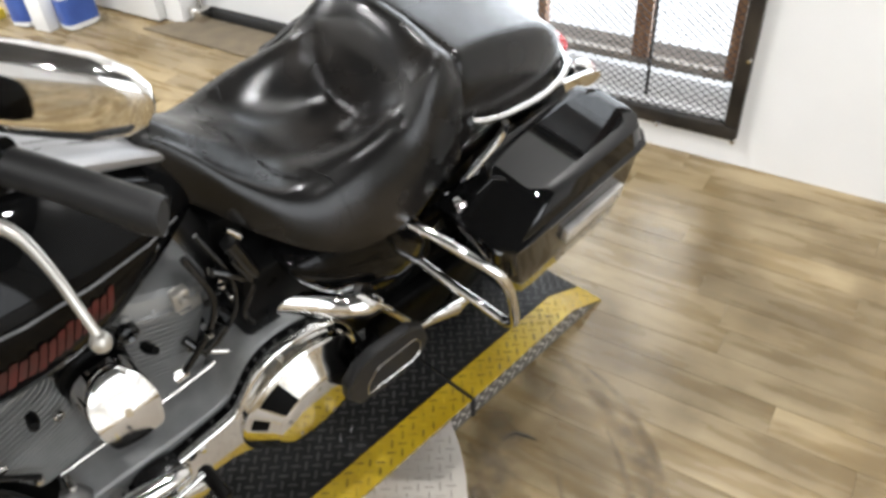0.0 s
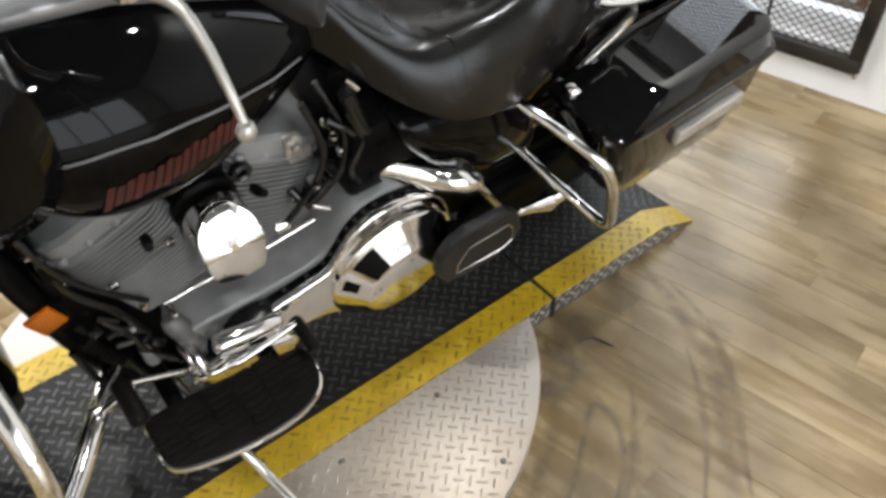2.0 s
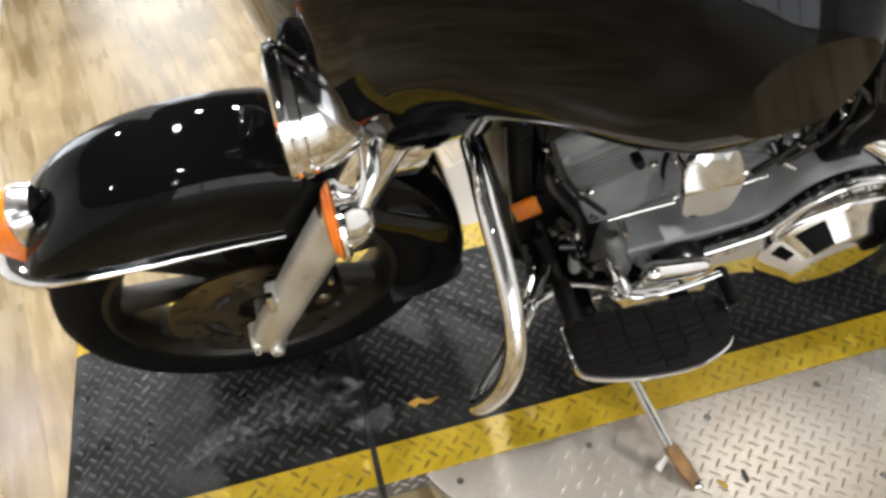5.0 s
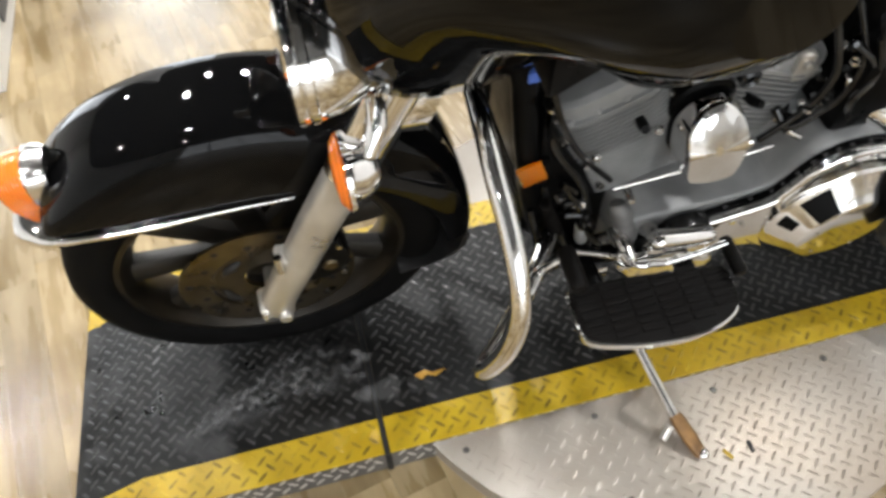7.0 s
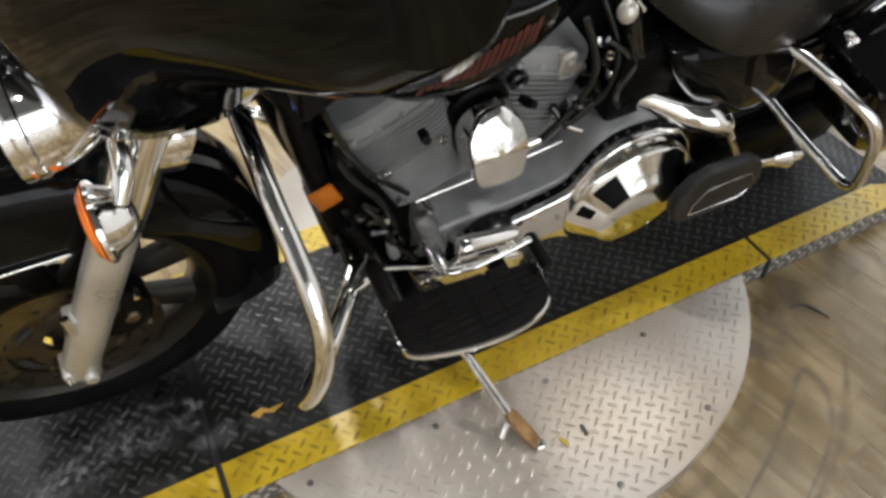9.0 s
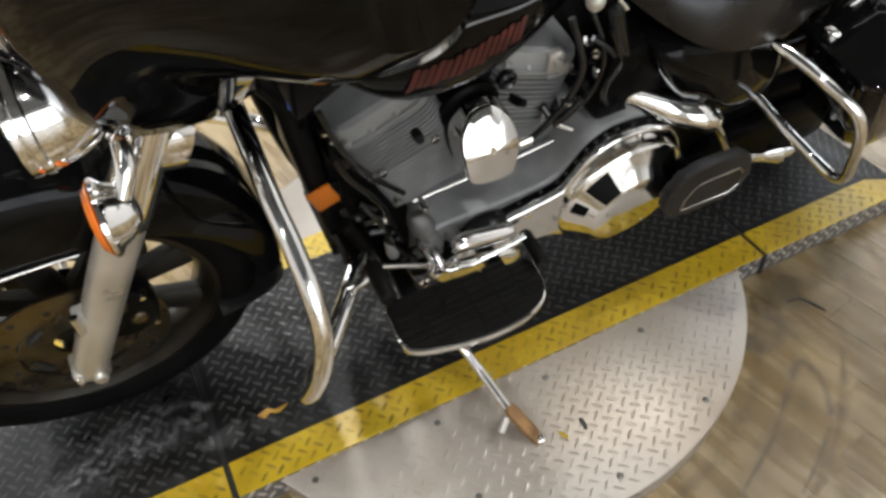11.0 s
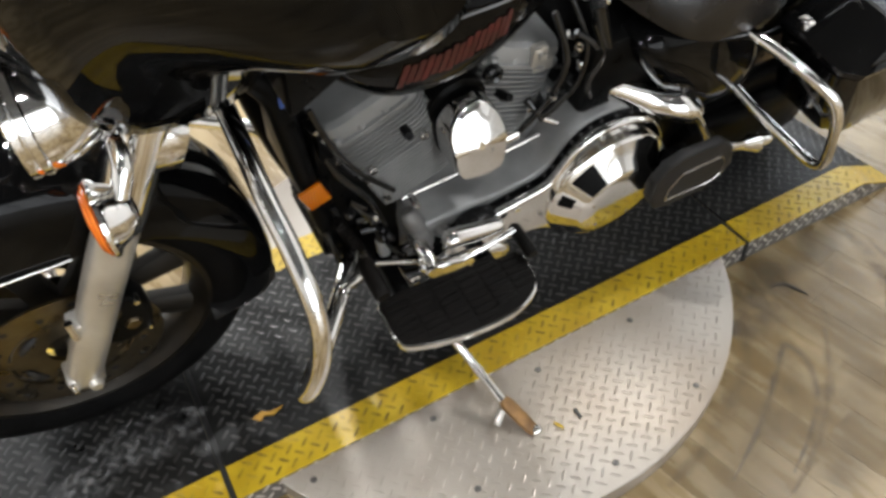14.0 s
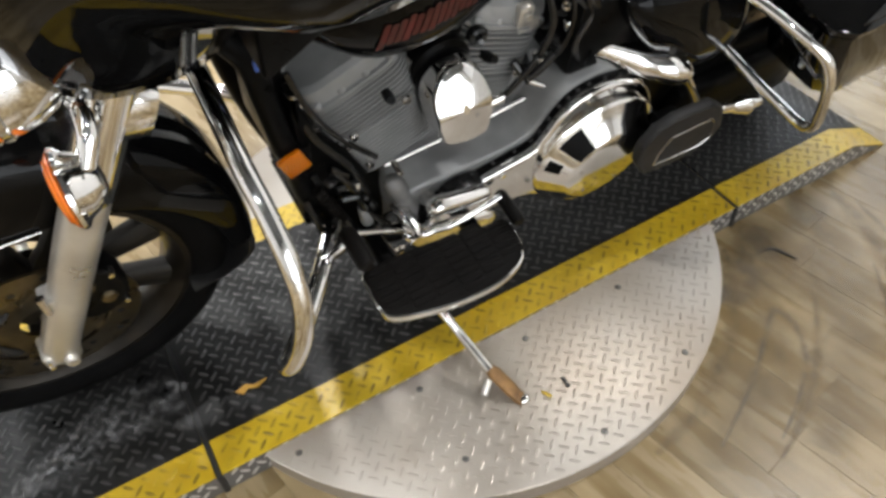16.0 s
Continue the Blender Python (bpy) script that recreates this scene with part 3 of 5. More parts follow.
leaf = thing("leaf", "torn dry orange leaf scrap on the platform", "leaf", pose(-1.105, 0.145, H + 0.0012, 0, 0, -20))
part("blade", plate([(-0.03, -0.008), (-0.012, 0.006), (0.004, 0.002), (0.03, 0.012), (0.012, -0.006), (-0.006, -0.004), (-0.014, -0.016)], 0, 0.002, 0, "z"), LEAF, leaf)
chip = thing("metal_chip", "tiny dark metal chip on the turntable", "debris", pose(-0.588, -0.166, 0.0535))
part("flake", plate([(-0.004, -0.012), (0.003, -0.010), (0.004, 0.011), (-0.002, 0.013)], 0, 0.002, 0, "z"), GAP, chip)
flake = thing("paint_flake", "small yellow paint flake on the turntable", "debris", pose(-0.634, -0.168, 0.0535, 0, 0, 25))
part("chip", plate([(-0.003, -0.011), (0.003, -0.010), (0.004, 0.002), (0.0015, 0.012), (-0.003, 0.008)], 0, 0.0015, 0, "z"), YELLOW, flake)
# stands for a black crack mark in the floor
crack = thing("rubber_strip", "black crack mark in the floor, built as a thin raised curl", "debris", pose(0.02, -0.125, 0))
part("curl", tube([(-0.03, 0.03, 0.003), (0.0, 0.022, 0.003), (0.012, 0.0, 0.003), (0.022, -0.03, 0.003)], [0.001, 0.003, 0.004, 0.001], 6, 8), GAP, crack)

# ---- motorcycle: x to the rear from the front axle, y to its right, z up from the deck ----
bike = thing("motorcycle", "black touring motorcycle with chrome trim leaning on its side stand", "motorcycle", pose(-1.35, 0.375, H, 14, 0, 0))
R = 0.32


def wheel(cx, half, rim, rotor_sides):
    """Tyre, cast rim, hub and brake discs round (cx, 0, R)."""
    c = (cx, 0, R)
    prof = [(rim, -half * 0.72), (rim + 0.02, -half * 0.95), (R - 0.038, -half), (R - 0.020, -half * 0.93), (R - 0.008, -half * 0.7), (R - 0.001, -half * 0.3), (R, 0)]
    prof = prof + [(r, -a) for r, a in prof[-2::-1]] + [(rim - 0.006, half * 0.5), (rim - 0.006, -half * 0.5), prof[0]]
    tyre = part("tyre", turned(prof, "y", 72, c), RUBBER, bike, "black road tyre")
    ring = part("rim", turned([(rim + 0.004, -half * 0.74), (rim + 0.008, -half * 0.78), (rim - 0.004, -half * 0.8), (rim - 0.014, -half * 0.62), (rim - 0.026, -half * 0.3), (rim - 0.026, half * 0.3), (rim - 0.014, half * 0.62), (rim - 0.004, half * 0.8), (rim + 0.008, half * 0.78), (rim + 0.004, half * 0.74), (rim - 0.004, 0.0), (rim + 0.004, -half * 0.74)], "y", 64, c), RIM, bike, "bronze-tinted cast wheel rim")
    for k in range(9):
        a = 2 * math.pi * k / 9 + 0.26
        m = pose(cx, 0, R, 0, -math.degrees(a), 0)
        spoke = loft([oval(0, 0, 0.020, 0.026, 3, 12, 0.035), oval(-0.008, 0, 0.016, 0.024, 3, 12, 0.12), oval(-0.012, 0, 0.018, 0.032, 3, 12, rim - 0.018)])
        part("spoke", moved(spoke, m), CAST, ring)
    part("hub", turned([(0, -0.055), (0.03, -0.055), (0.045, -0.045), (0.05, 0), (0.045, 0.045), (0.03, 0.055), (0, 0.055)], "y", 32, c), CAST, ring)
    for s in rotor_sides:
        rotor = part("brake_rotor", turned([(0.098, s * 0.0795), (0.148, s * 0.0795), (0.148, s * 0.0745), (0.098, s * 0.0745), (0.098, s * 0.0795)], "y", 64, c), ROTOR, bike, "brown-tinged steel brake disc")
        part("carrier", turned([(0.04, s * 0.072), (0.07, s * 0.0765), (0.092, s * 0.0765), (0.092, s * 0.070), (0.04, s * 0.064), (0.04, s * 0.072)], "y", 40, c), ROTOR, rotor)
        for k in range(5):
            a = 2 * math.pi * k / 5 + 0.4
            part("carrier_bridge", moved(block((0.088, min(s * 0.0715, s * 0.0775), -0.012), (0.104, max(s * 0.0715, s * 0.0775), 0.012), 0.001), pose(cx, 0, R, 0, -math.degrees(a), 0)), ROTOR, rotor)
        for k in range(5):
            arc = []
            for t in range(7):
                a = 2 * math.pi * k / 5 + 0.75 + t * 0.1
                arc.append((cx + 0.079 * math.cos(a), s * 0.0772, R + 0.079 * math.sin(a)))
            part("carrier_slot", tube(arc, [0.003, 0.007, 0.008, 0.007, 0.003], 2, 8), GAP, rotor)
        for k in range(15):
            a = 2 * math.pi * k / 15
            part("vent_hole", turned([(0, s * 0.0803), (0.006, s * 0.0803), (0.006, s * 0.0798), (0, s * 0.0798)], "y", 10, (cx + 0.123 * math.cos(a) * (1.07 if k % 2 else 0.93), 0, R + 0.123 * math.sin(a) * (1.07 if k % 2 else 0.93))), GAP, rotor)
    return tyre


wheel(0.0, 0.064, 0.240, (-1, 1))
wheel(1.64, 0.066, 0.228, (-1,))


# front fender: rings round the axle from the nose to the tail
def fender_ring(a, crown, skirt, half, inner=0.0):
    c, s = -math.cos(radians(a)), math.sin(radians(a))
    ring = []
    for k in range(17):
        u = -1 + 2 * k / 16
        y = half * math.copysign(min(1, abs(math.sin(u * math.pi / 2)) ** 0.85), u)
        drop = abs(u) ** 3.2
        r = crown - inner - (crown - skirt) * drop
        ring.append((c * r, y * (1 - inner * 2), R + s * r))
    return ring


FEND = [(41.5, 0.368, 0.363, 0.05), (44, 0.373, 0.361, 0.078), (50, 0.380, 0.339, 0.091), (58, 0.388, 0.307, 0.096), (67, 0.394, 0.283, 0.097), (78, 0.398, 0.267, 0.097), (95, 0.400, 0.262, 0.097), (112, 0.398, 0.275, 0.097), (130, 0.393, 0.30, 0.097), (148, 0.386, 0.312, 0.096), (165, 0.374, 0.318, 0.094), (178, 0.364, 0.32, 0.092)]
def between(rows, steps):
    """Rows of numbers with smooth ones set in between."""
    out = []
    for k in range(len(rows) - 1):
        for t in range(steps):
            f = t / steps
            vals = []
            for c in range(len(rows[0])):
                p0, p1, p2, p3 = (rows[min(max(k + d, 0), len(rows) - 1)][c] for d in (-1, 0, 1, 2))
                vals.append(0.5 * ((2 * p1) + (p2 - p0) * f + (2 * p0 - 5 * p1 + 4 * p2 - p3) * f * f + (3 * p1 - p0 - 3 * p2 + p3) * f ** 3))
            out.append(vals)
    return out + [list(rows[-1])]


FEND = between(FEND, 4)
outer = [fender_ring(*f) for f in FEND]
inner = [fender_ring(*f, 0.006) for f in FEND]
bm = loft([o + i[::-1] for o, i in zip(outer, inner)])
fender = part("front_fender", bm, PAINT, bike, "glossy black front fender")
for side in (0, -1):
    line = [Vector(o[side]) for o in outer[3:28:3]]
    part("fender_trim", tube([p + Vector((0, 0.003 if side else -0.003, -0.003)) for p in line], [0.006, 0.007, 0.006, 0.005, 0.005, 0.004, 0.003, 0.002], 4, 10), CHROME, fender, "chrome trim strip")
part("fender_spear", tube([Vector(outer[i][8]) + Vector((0, 0, 0.002)) for i in (4, 8, 12)], [0.012, 0.009, 0.004], 6, 10), PAINT, fender)
tip = part("fender_tip", loft([oval(0, 0.562, 0.058, 0.010, 3, 24, -0.306), oval(0, 0.562, 0.072, 0.018, 3, 24, -0.294), oval(0, 0.564, 0.088, 0.021, 3, 24, -0.268), oval(0, 0.568, 0.096, 0.018, 3, 24, -0.245)]), CHROME, fender, "chrome fender tip")
part("fender_lamp", loft([oval(0, 0.606, 0.030, 0.034, 3, 20, -0.303), oval(0, 0.606, 0.036, 0.042, 3, 20, -0.297), oval(0, 0.607, 0.038, 0.046, 3, 20, -0.262)]), AMBER, fender, "amber fender tip lamp")
part("fender_lamp_bezel", loft([oval(0, 0.607, 0.038, 0.046, 3, 20, -0.2625), oval(0, 0.607, 0.041, 0.050, 3, 20, -0.259), oval(0, 0.607, 0.041, 0.050, 3, 20, -0.246), oval(0, 0.608, 0.034, 0.044, 3, 20, -0.232)]), DULL_CHROME, fender)
part("mud_flap", loft([[(x, -0.085, z), (x, 0.085, z), (x - 0.012, 0.085, z - 0.004), (x - 0.012, -0.085, z - 0.004)] for x, z in ((0.356, 0.325), (0.350, 0.290), (0.325, 0.262), (0.285, 0.246), (0.238, 0.240))]), GRIP, fender, "dark grey rubber flap")

# fork
for s in (-1, 1):
    leg = part("fork_leg", tube([(0.006, s * 0.13, 0.318), (0.009, s * 0.13, 0.328), (0.022, s * 0.13, 0.362), (0.104, s * 0.13, 0.536), (0.168, s * 0.13, 0.665)], [0.027, 0.029, 0.029, 0.031, 0.031], 6, 24), FORK, bike, "bare aluminium fork slider")
    part("dust_cover", tube([(0.164, s * 0.13, 0.657), (0.178, s * 0.13, 0.69), (0.25, s * 0.13, 0.84), (0.30, s * 0.13, 0.94)], [0.034, 0.037, 0.038, 0.038], 3, 24, False), CHROME, leg, "chrome upper fork cover")
    part("axle_nut", turned([(0, s * 0.168), (0.009, s * 0.168), (0.012, s * 0.164), (0.013, s * 0.152), (0.013, s * 0.11), (0, s * 0.11)], "y", 12, (0.018, 0, 0.328)), FORK, leg)
    part("axle_clamp", block((-0.022, min(s * 0.105, s * 0.153), 0.313), (0.034, max(s * 0.105, s * 0.153), 0.343), 0.005), FORK, leg)
    for x, z in ((-0.013, 0.335), (-0.014, 0.321)):
        part("clamp_stud", turned([(0, s * 0.158), (0.004, s * 0.158), (0.005, s * 0.155), (0.005, s * 0.150), (0, s * 0.150)], "y", 10, (x, 0, z)), DULL_CHROME, leg)
    part("fork_lug", block((0.030, min(s * 0.112, s * 0.148), 0.456), (0.066, max(s * 0.112, s * 0.148), 0.480), 0.005), FORK, leg)
    part("lug_bolt", tube([(0.036, s * 0.144, 0.495), (0.036, s * 0.152, 0.462)], 0.0065, 2, 12, False), DULL_CHROME, leg)
    caliper = part("caliper", plate(rounded([(0.052, 0.345), (0.060, 0.43), (0.085, 0.462), (0.120, 0.452), (0.142, 0.41), (0.138, 0.36), (0.10, 0.33)], 2), min(s * 0.062, s * 0.112), max(s * 0.062, s * 0.112), 0.008), DARK_METAL, leg, "black brake caliper")
    for x, z, r in ((0.088, 0.425, 0.014), (0.108, 0.380, 0.014), (0.128, 0.435, 0.006), (0.128, 0.352, 0.006)):
        part("piston_cap", turned([(0, s * 0.117), (r * 0.8, s * 0.117), (r, s * 0.113), (r, s * 0.10), (0, s * 0.10)], "y", 16, (x, 0, z)), ROTOR if r > 0.01 else DULL_CHROME, caliper)
part("steering_head_cover", loft([oval(0, 0, 0.16, 0.03, 4, 24, 0.0), oval(0, 0, 0.165, 0.055, 4, 24, 0.04), oval(0, 0, 0.16, 0.05, 4, 24, 0.075)]), CHROME, bike, "chrome fork bracket").matrix_local = pose(0.205, 0, 0.80, 0, 26, 0)
part("axle", tube([(0, -0.14, 0.31), (0, 0.14, 0.31)], 0.010, 2, 12, False), FORK, bike)

# passing lamps and turn signals on a bar
for s in (-1, 1):
    y = s * 0.175
    lampset = part("passing_lamp", turned([(0, 0.218), (0.020, 0.215), (0.038, 0.205), (0.051, 0.190), (0.060, 0.171), (0.0645, 0.153), (0.066, 0.143), (0.069, 0.141), (0.069, 0.134), (0.066, 0.132), (0.0685, 0.128), (0.0685, 0.121), (0.062, 0.118), (0.060, 0.121), (0.04, 0.115), (0, 0.111)], "x", 56, (0, y * 0.96, 0.918)), CHROME, bike, "chrome bullet passing lamp")
    signal = part("turn_signal", turned([(0, 0.197), (0.015, 0.196), (0.026, 0.190), (0.034, 0.178), (0.040, 0.166), (0.048, 0.160), (0.0485, 0.155), (0.045, 0.153), (0, 0.153)], "x", 36, (0, s * 0.215, 0.775)), CHROME, bike, "chrome bullet turn signal")
    part("signal_lens", turned([(0, 0.1405), (0.02, 0.1412), (0.037, 0.1445), (0.0465, 0.1525), (0, 0.1525)], "x", 36, (0, s * 0.215, 0.775)), AMBER, signal, "amber signal lens")
    part("signal_stem", tube([(0.185, s * 0.215, 0.80), (0.20, s * 0.20, 0.825), (0.205, s * 0.175, 0.84)], 0.012, 5, 12), CHROME, signal)
part("lamp_bar", tube([(0.205, -0.175, 0.845), (0.235, -0.10, 0.835), (0.245, 0, 0.835), (0.235, 0.10, 0.835), (0.205, 0.175, 0.845)], 0.014, 6, 14), CHROME, bike, "chrome lamp bar")
light = part("headlight", turned([(0, 0.065), (0.06, 0.057), (0.068, 0.07), (0.072, 0.085), (0.077, 0.09), (0.079, 0.105), (0.075, 0.125), (0.065, 0.16)], "x", 44, (0, 0, 1.03)), CHROME, bike, "round headlight with chrome bezel")

# fairing: oblong rings from side to side
FAIR = [(0.0, 0.10, 0.40, 0.835, 1.33), (0.10, 0.11, 0.41, 0.835, 1.32), (0.17, 0.135, 0.41, 0.842, 1.31), (0.22, 0.155, 0.41, 0.878, 1.30), (0.245, 0.168, 0.42, 0.920, 1.295), (0.27, 0.20, 0.445, 0.962, 1.29), (0.29, 0.22, 0.46, 0.995, 1.285), (0.31, 0.245, 0.475, 1.015, 1.28), (0.35, 0.295, 0.50, 1.036, 1.27), (0.385, 0.345, 0.51, 1.044, 1.25), (0.41, 0.38, 0.51, 1.066, 1.225), (0.425, 0.41, 0.495, 1.10, 1.19)]
rings = []
for s in (1, -1):
    for w, xa, xb, za, zb in (FAIR[::-1] if s > 0 else FAIR[1:]):
        rings.append(oval((xa + xb) / 2, (za + zb) / 2, (xb - xa) / 2, (zb - za) / 2, 2.6, 30, s * w, "y"))
fairing = part("fairing", loft(rings), PAINT, bike, "glossy black batwing fairing")
part("inner_panel", plate([(0.40, 0.80), (0.50, 0.86), (0.50, 1.05), (0.40, 1.08)], -0.2, 0.2, 0.01), DARK_METAL, bike, "black inner fairing panel")

# handlebar, grip, lever, mirror
bar = part("handlebar", tube([(0.55, 0.0, 1.06), (0.56, -0.10, 1.10), (0.61, -0.19, 1.145), (0.665, -0.265, 1.152), (0.725, -0.36, 1.139)], 0.0125, 8, 14), CHROME, bike)
part("grip", tube([(0.668, -0.268, 1.152), (0.69, -0.302, 1.148), (0.728, -0.365, 1.138), (0.734, -0.374, 1.137)], [0.017, 0.0165, 0.018, 0.014], 4, 20), GRIP, bar, "worn black rubber grip")
part("switch_housing", tube([(0.635, -0.225, 1.152), (0.664, -0.264, 1.152)], 0.024, 2, 16, False), DARK_METAL, bar, "black switch housing")
part("clutch_perch", block((0.605, -0.288, 1.122), (0.640, -0.262, 1.146), 0.007), DULL_CHROME, bar)
lever = part("clutch_lever", tube([(0.622, -0.285, 1.136), (0.642, -0.308, 1.128), (0.650, -0.333, 1.105), (0.653, -0.36, 1.076), (0.655, -0.378, 1.05)], [0.0072, 0.0056, 0.0047, 0.0043, 0.0043], 6, 14), FORK, bar, "worn aluminium clutch lever")
part("lever_ball", turned([(0, -0.0105), (0.005, -0.0095), (0.008, -0.006), (0.0095, 0), (0.008, 0.006), (0.005, 0.0095), (0, 0.0105)], "z", 20, (0.655, -0.38, 1.043)), FORK, lever)
barr = part("handlebar", tube([(0.55, 0.0, 1.06), (0.56, 0.10, 1.10), (0.61, 0.19, 1.145), (0.665, 0.265, 1.152), (0.745, 0.385, 1.135)], 0.0125, 8, 14), CHROME, bike)
part("grip", tube([(0.668, 0.268, 1.152), (0.742, 0.380, 1.137)], 0.019, 4, 20), RUBBER, barr)
mirror_place = pose(0.697, -0.262, 1.212, -10, 8, -40)
mirror = part("mirror", moved(loft([oval(0, 0, 0.018 * g, 0.037 * g, 3.4, 28, x * 0.92, "x") for x, g in ((-0.105, 0.1), (-0.10, 0.45), (-0.085, 0.75), (-0.055, 0.95), (0, 1.0), (0.055, 0.95), (0.085, 0.75), (0.10, 0.45), (0.105, 0.1))]), mirror_place), CHROME, bike, "chrome oval mirror")
part("mirror_stem", tube([(0.615, -0.20, 1.15), (0.62, -0.20, 1.185), (0.655, -0.225, 1.215)], 0.007, 6, 10), CHROME, mirror)

# tank
TANK = [(0.38, 0.05, 0.82, 0.90), (0.42, 0.10, 0.80, 0.93), (0.47, 0.145, 0.765, 0.95), (0.55, 0.172, 0.700, 0.955), (0.64, 0.172, 0.682, 0.945), (0.73, 0.155, 0.692, 0.92), (0.82, 0.12, 0.722, 0.885), (0.90, 0.075, 0.75, 0.84), (0.95, 0.03, 0.755, 0.80)]
rings = []
for x, half, za, zb in TANK:
    mid = za + (zb - za) * 0.36
    ring = []
    for i in range(32):
        a = 2 * math.pi * i / 32
        c, s = math.cos(a), math.sin(a)
        up = zb - mid if s > 0 else mid - za
        p = 2.1 if s > 0 else 2.8
        ring.append((x, half * math.copysign(abs(c) ** (2 / p), c), mid + up * math.copysign(abs(s) ** (2 / p), s)))
    rings.append(ring)
fine = []
for k in range(len(rings) - 1):
    for t in range(5):
        f = t / 5
        g = []
        for i in range(32):
            p0, p1, p2, p3 = (Vector(rings[min(max(k + d, 0), len(rings) - 1)][i]) for d in (-1, 0, 1, 2))
            g.append(0.5 * ((2 * p1) + (p2 - p0) * f + (2 * p0 - 5 * p1 + 4 * p2 - p3) * f * f + (3 * p1 - p0 - 3 * p2 + p3) * f ** 3))
        fine.append(g)
fine.append([Vector(p) for p in rings[-1]])
tank = part("fuel_tank", loft(fine), PAINT, bike, "glossy black fuel tank with faded red lettering")


def tank_side(x, z):
    """Half width of the tank at a place on its side."""
    for (xa, ha, la, ua), (xb, hb, lb, ub) in zip(TANK, TANK[1:]):
        if xa <= x <= xb:
            f = (x - xa) / (xb - xa)
            h, lo, up = ha + (hb - ha) * f, la + (lb - la) * f, ua + (ub - ua) * f
            mid = lo + (up - lo) * 0.36
            v = (z - mid) / ((up - mid) if z > mid else (mid - lo))
            p = 2.1 if z > mid else 2.8
            return h * max(0.0, 1 - abs(v) ** p) ** (1 / p)
    return 0.1


def tank_strip(pts, half, out, slant=0.0):
    bm = bmesh.new()
    rows = []
    for (x, z), h in zip(pts, half):
        ring = []
        for k in range(5):
            zz = z - h + 2 * h * k / 4
            ring.append(bm.verts.new((x + (zz - z) * slant, -tank_side(x + (zz - z) * slant, zz) - out, zz)))
        rows.append(ring)
    for a, b in zip(rows, rows[1:]):
        for k in range(4):
            bm.faces.new((a[k], b[k], b[k + 1], a[k + 1]))
    return bm


for i in range(15):
    x = 0.562 + i * 0.0125
    z = 0.781 + (x - 0.56) * 0.05
    tall = (0.018, 0.014, 0.016)[i % 3]
    part("tank_mark", tank_strip([(x + 0.0102 * k / 4, z) for k in range(5)], [tall, tall + 0.0015, tall + 0.0015, tall + 0.001, tall], 0.0034, 0.35), RED_PRINT, tank, "faded red lettering bar")
pin = [(0.50 + 0.02 * k, 0.853 - 0.00011 * (k - 4) ** 2 - 0.0018 * k) for k in range(20)]
part("pinstripe", tank_strip(pin, [0.002] * 20, 0.004), GREY_MAT, tank, "thin grey pinstripe")
part("console", loft([oval(0, 0.955, 0.012, 0.01, 3, 20, 0.45), oval(0, 0.958, 0.05, 0.016, 3, 20, 0.50), oval(0, 0.953, 0.06, 0.018, 3, 20, 0.66), oval(0, 0.905, 0.055, 0.016, 3, 20, 0.80), oval(0, 0.86, 0.045, 0.012, 3, 20, 0.90)]), CONSOLE, tank, "brushed grey metal tank console")
part("tank_seam", tube([(0.44, -0.09, 0.795), (0.49, -0.10, 0.770), (0.54, -0.105, 0.712), (0.62, -0.11, 0.69), (0.70, -0.105, 0.696), (0.80, -0.085, 0.724), (0.90, -0.05, 0.750)], 0.0035, 6, 10), CHROME, tank)


# saddle: driver's bucket and pillion: x, half width, base, middle, shoulder
SEAT = [(0.862, 0.018, 0.845, 0.872, 0.870), (0.876, 0.034, 0.815, 0.900, 0.892), (0.90, 0.052, 0.79, 0.903, 0.886), (0.935, 0.080, 0.76, 0.875, 0.855), (0.975, 0.122, 0.725, 0.838, 0.815), (1.02, 0.165, 0.695, 0.803, 0.785), (1.06, 0.190, 0.672, 0.777, 0.773), (1.10, 0.204, 0.655, 0.757, 0.776), (1.15, 0.211, 0.645, 0.744, 0.784), (1.20, 0.211, 0.642, 0.737, 0.790), (1.245, 0.206, 0.642, 0.735, 0.800), (1.268, 0.203, 0.643, 0.744, 0.812), (1.285, 0.199, 0.646, 0.795, 0.830), (1.30, 0.195, 0.65, 0.852, 0.850), (1.325, 0.188, 0.656, 0.892, 0.872), (1.352, 0.182, 0.66, 0.900, 0.882), (1.378, 0.176, 0.665, 0.880, 0.870), (1.392, 0.172, 0.667, 0.858, 0.856), (1.41, 0.171, 0.668, 0.862, 0.860), (1.48, 0.168, 0.67, 0.852, 0.852), (1.58, 0.163, 0.668, 0.832, 0.832), (1.68, 0.15, 0.662, 0.80, 0.798), (1.745, 0.125, 0.66, 0.758, 0.752), (1.785, 0.075, 0.66, 0.70, 0.70)]
SEAT_FINE = between(SEAT, 5)


def seat_top(u, half, base, mid, wing):
    """Height of the saddle at a share u of its half width: flat pan, rolled bolster, rounded side."""
    a = abs(u)
    if a < 0.64:
        f = min(1.0, max(0.0, (a - 0.12) / 0.52))
        return mid + (wing - mid) * f * f * (3 - 2 * f)
    f = (a - 0.64) / 0.36
    return base + (wing - base) * max(0.0, 1 - f * f) ** 0.62


def seat_ring(x, half, base, mid, wing):
    ring = [(x, -half * 0.72, base - 0.004), (x, half * 0.72, base - 0.004)]
    for k in range(41):
        u = math.sin((1 - 2 * k / 40) * math.pi / 2)
        ring.append((x, half * u, seat_top(u, half, base, mid, wing)))
    return ring


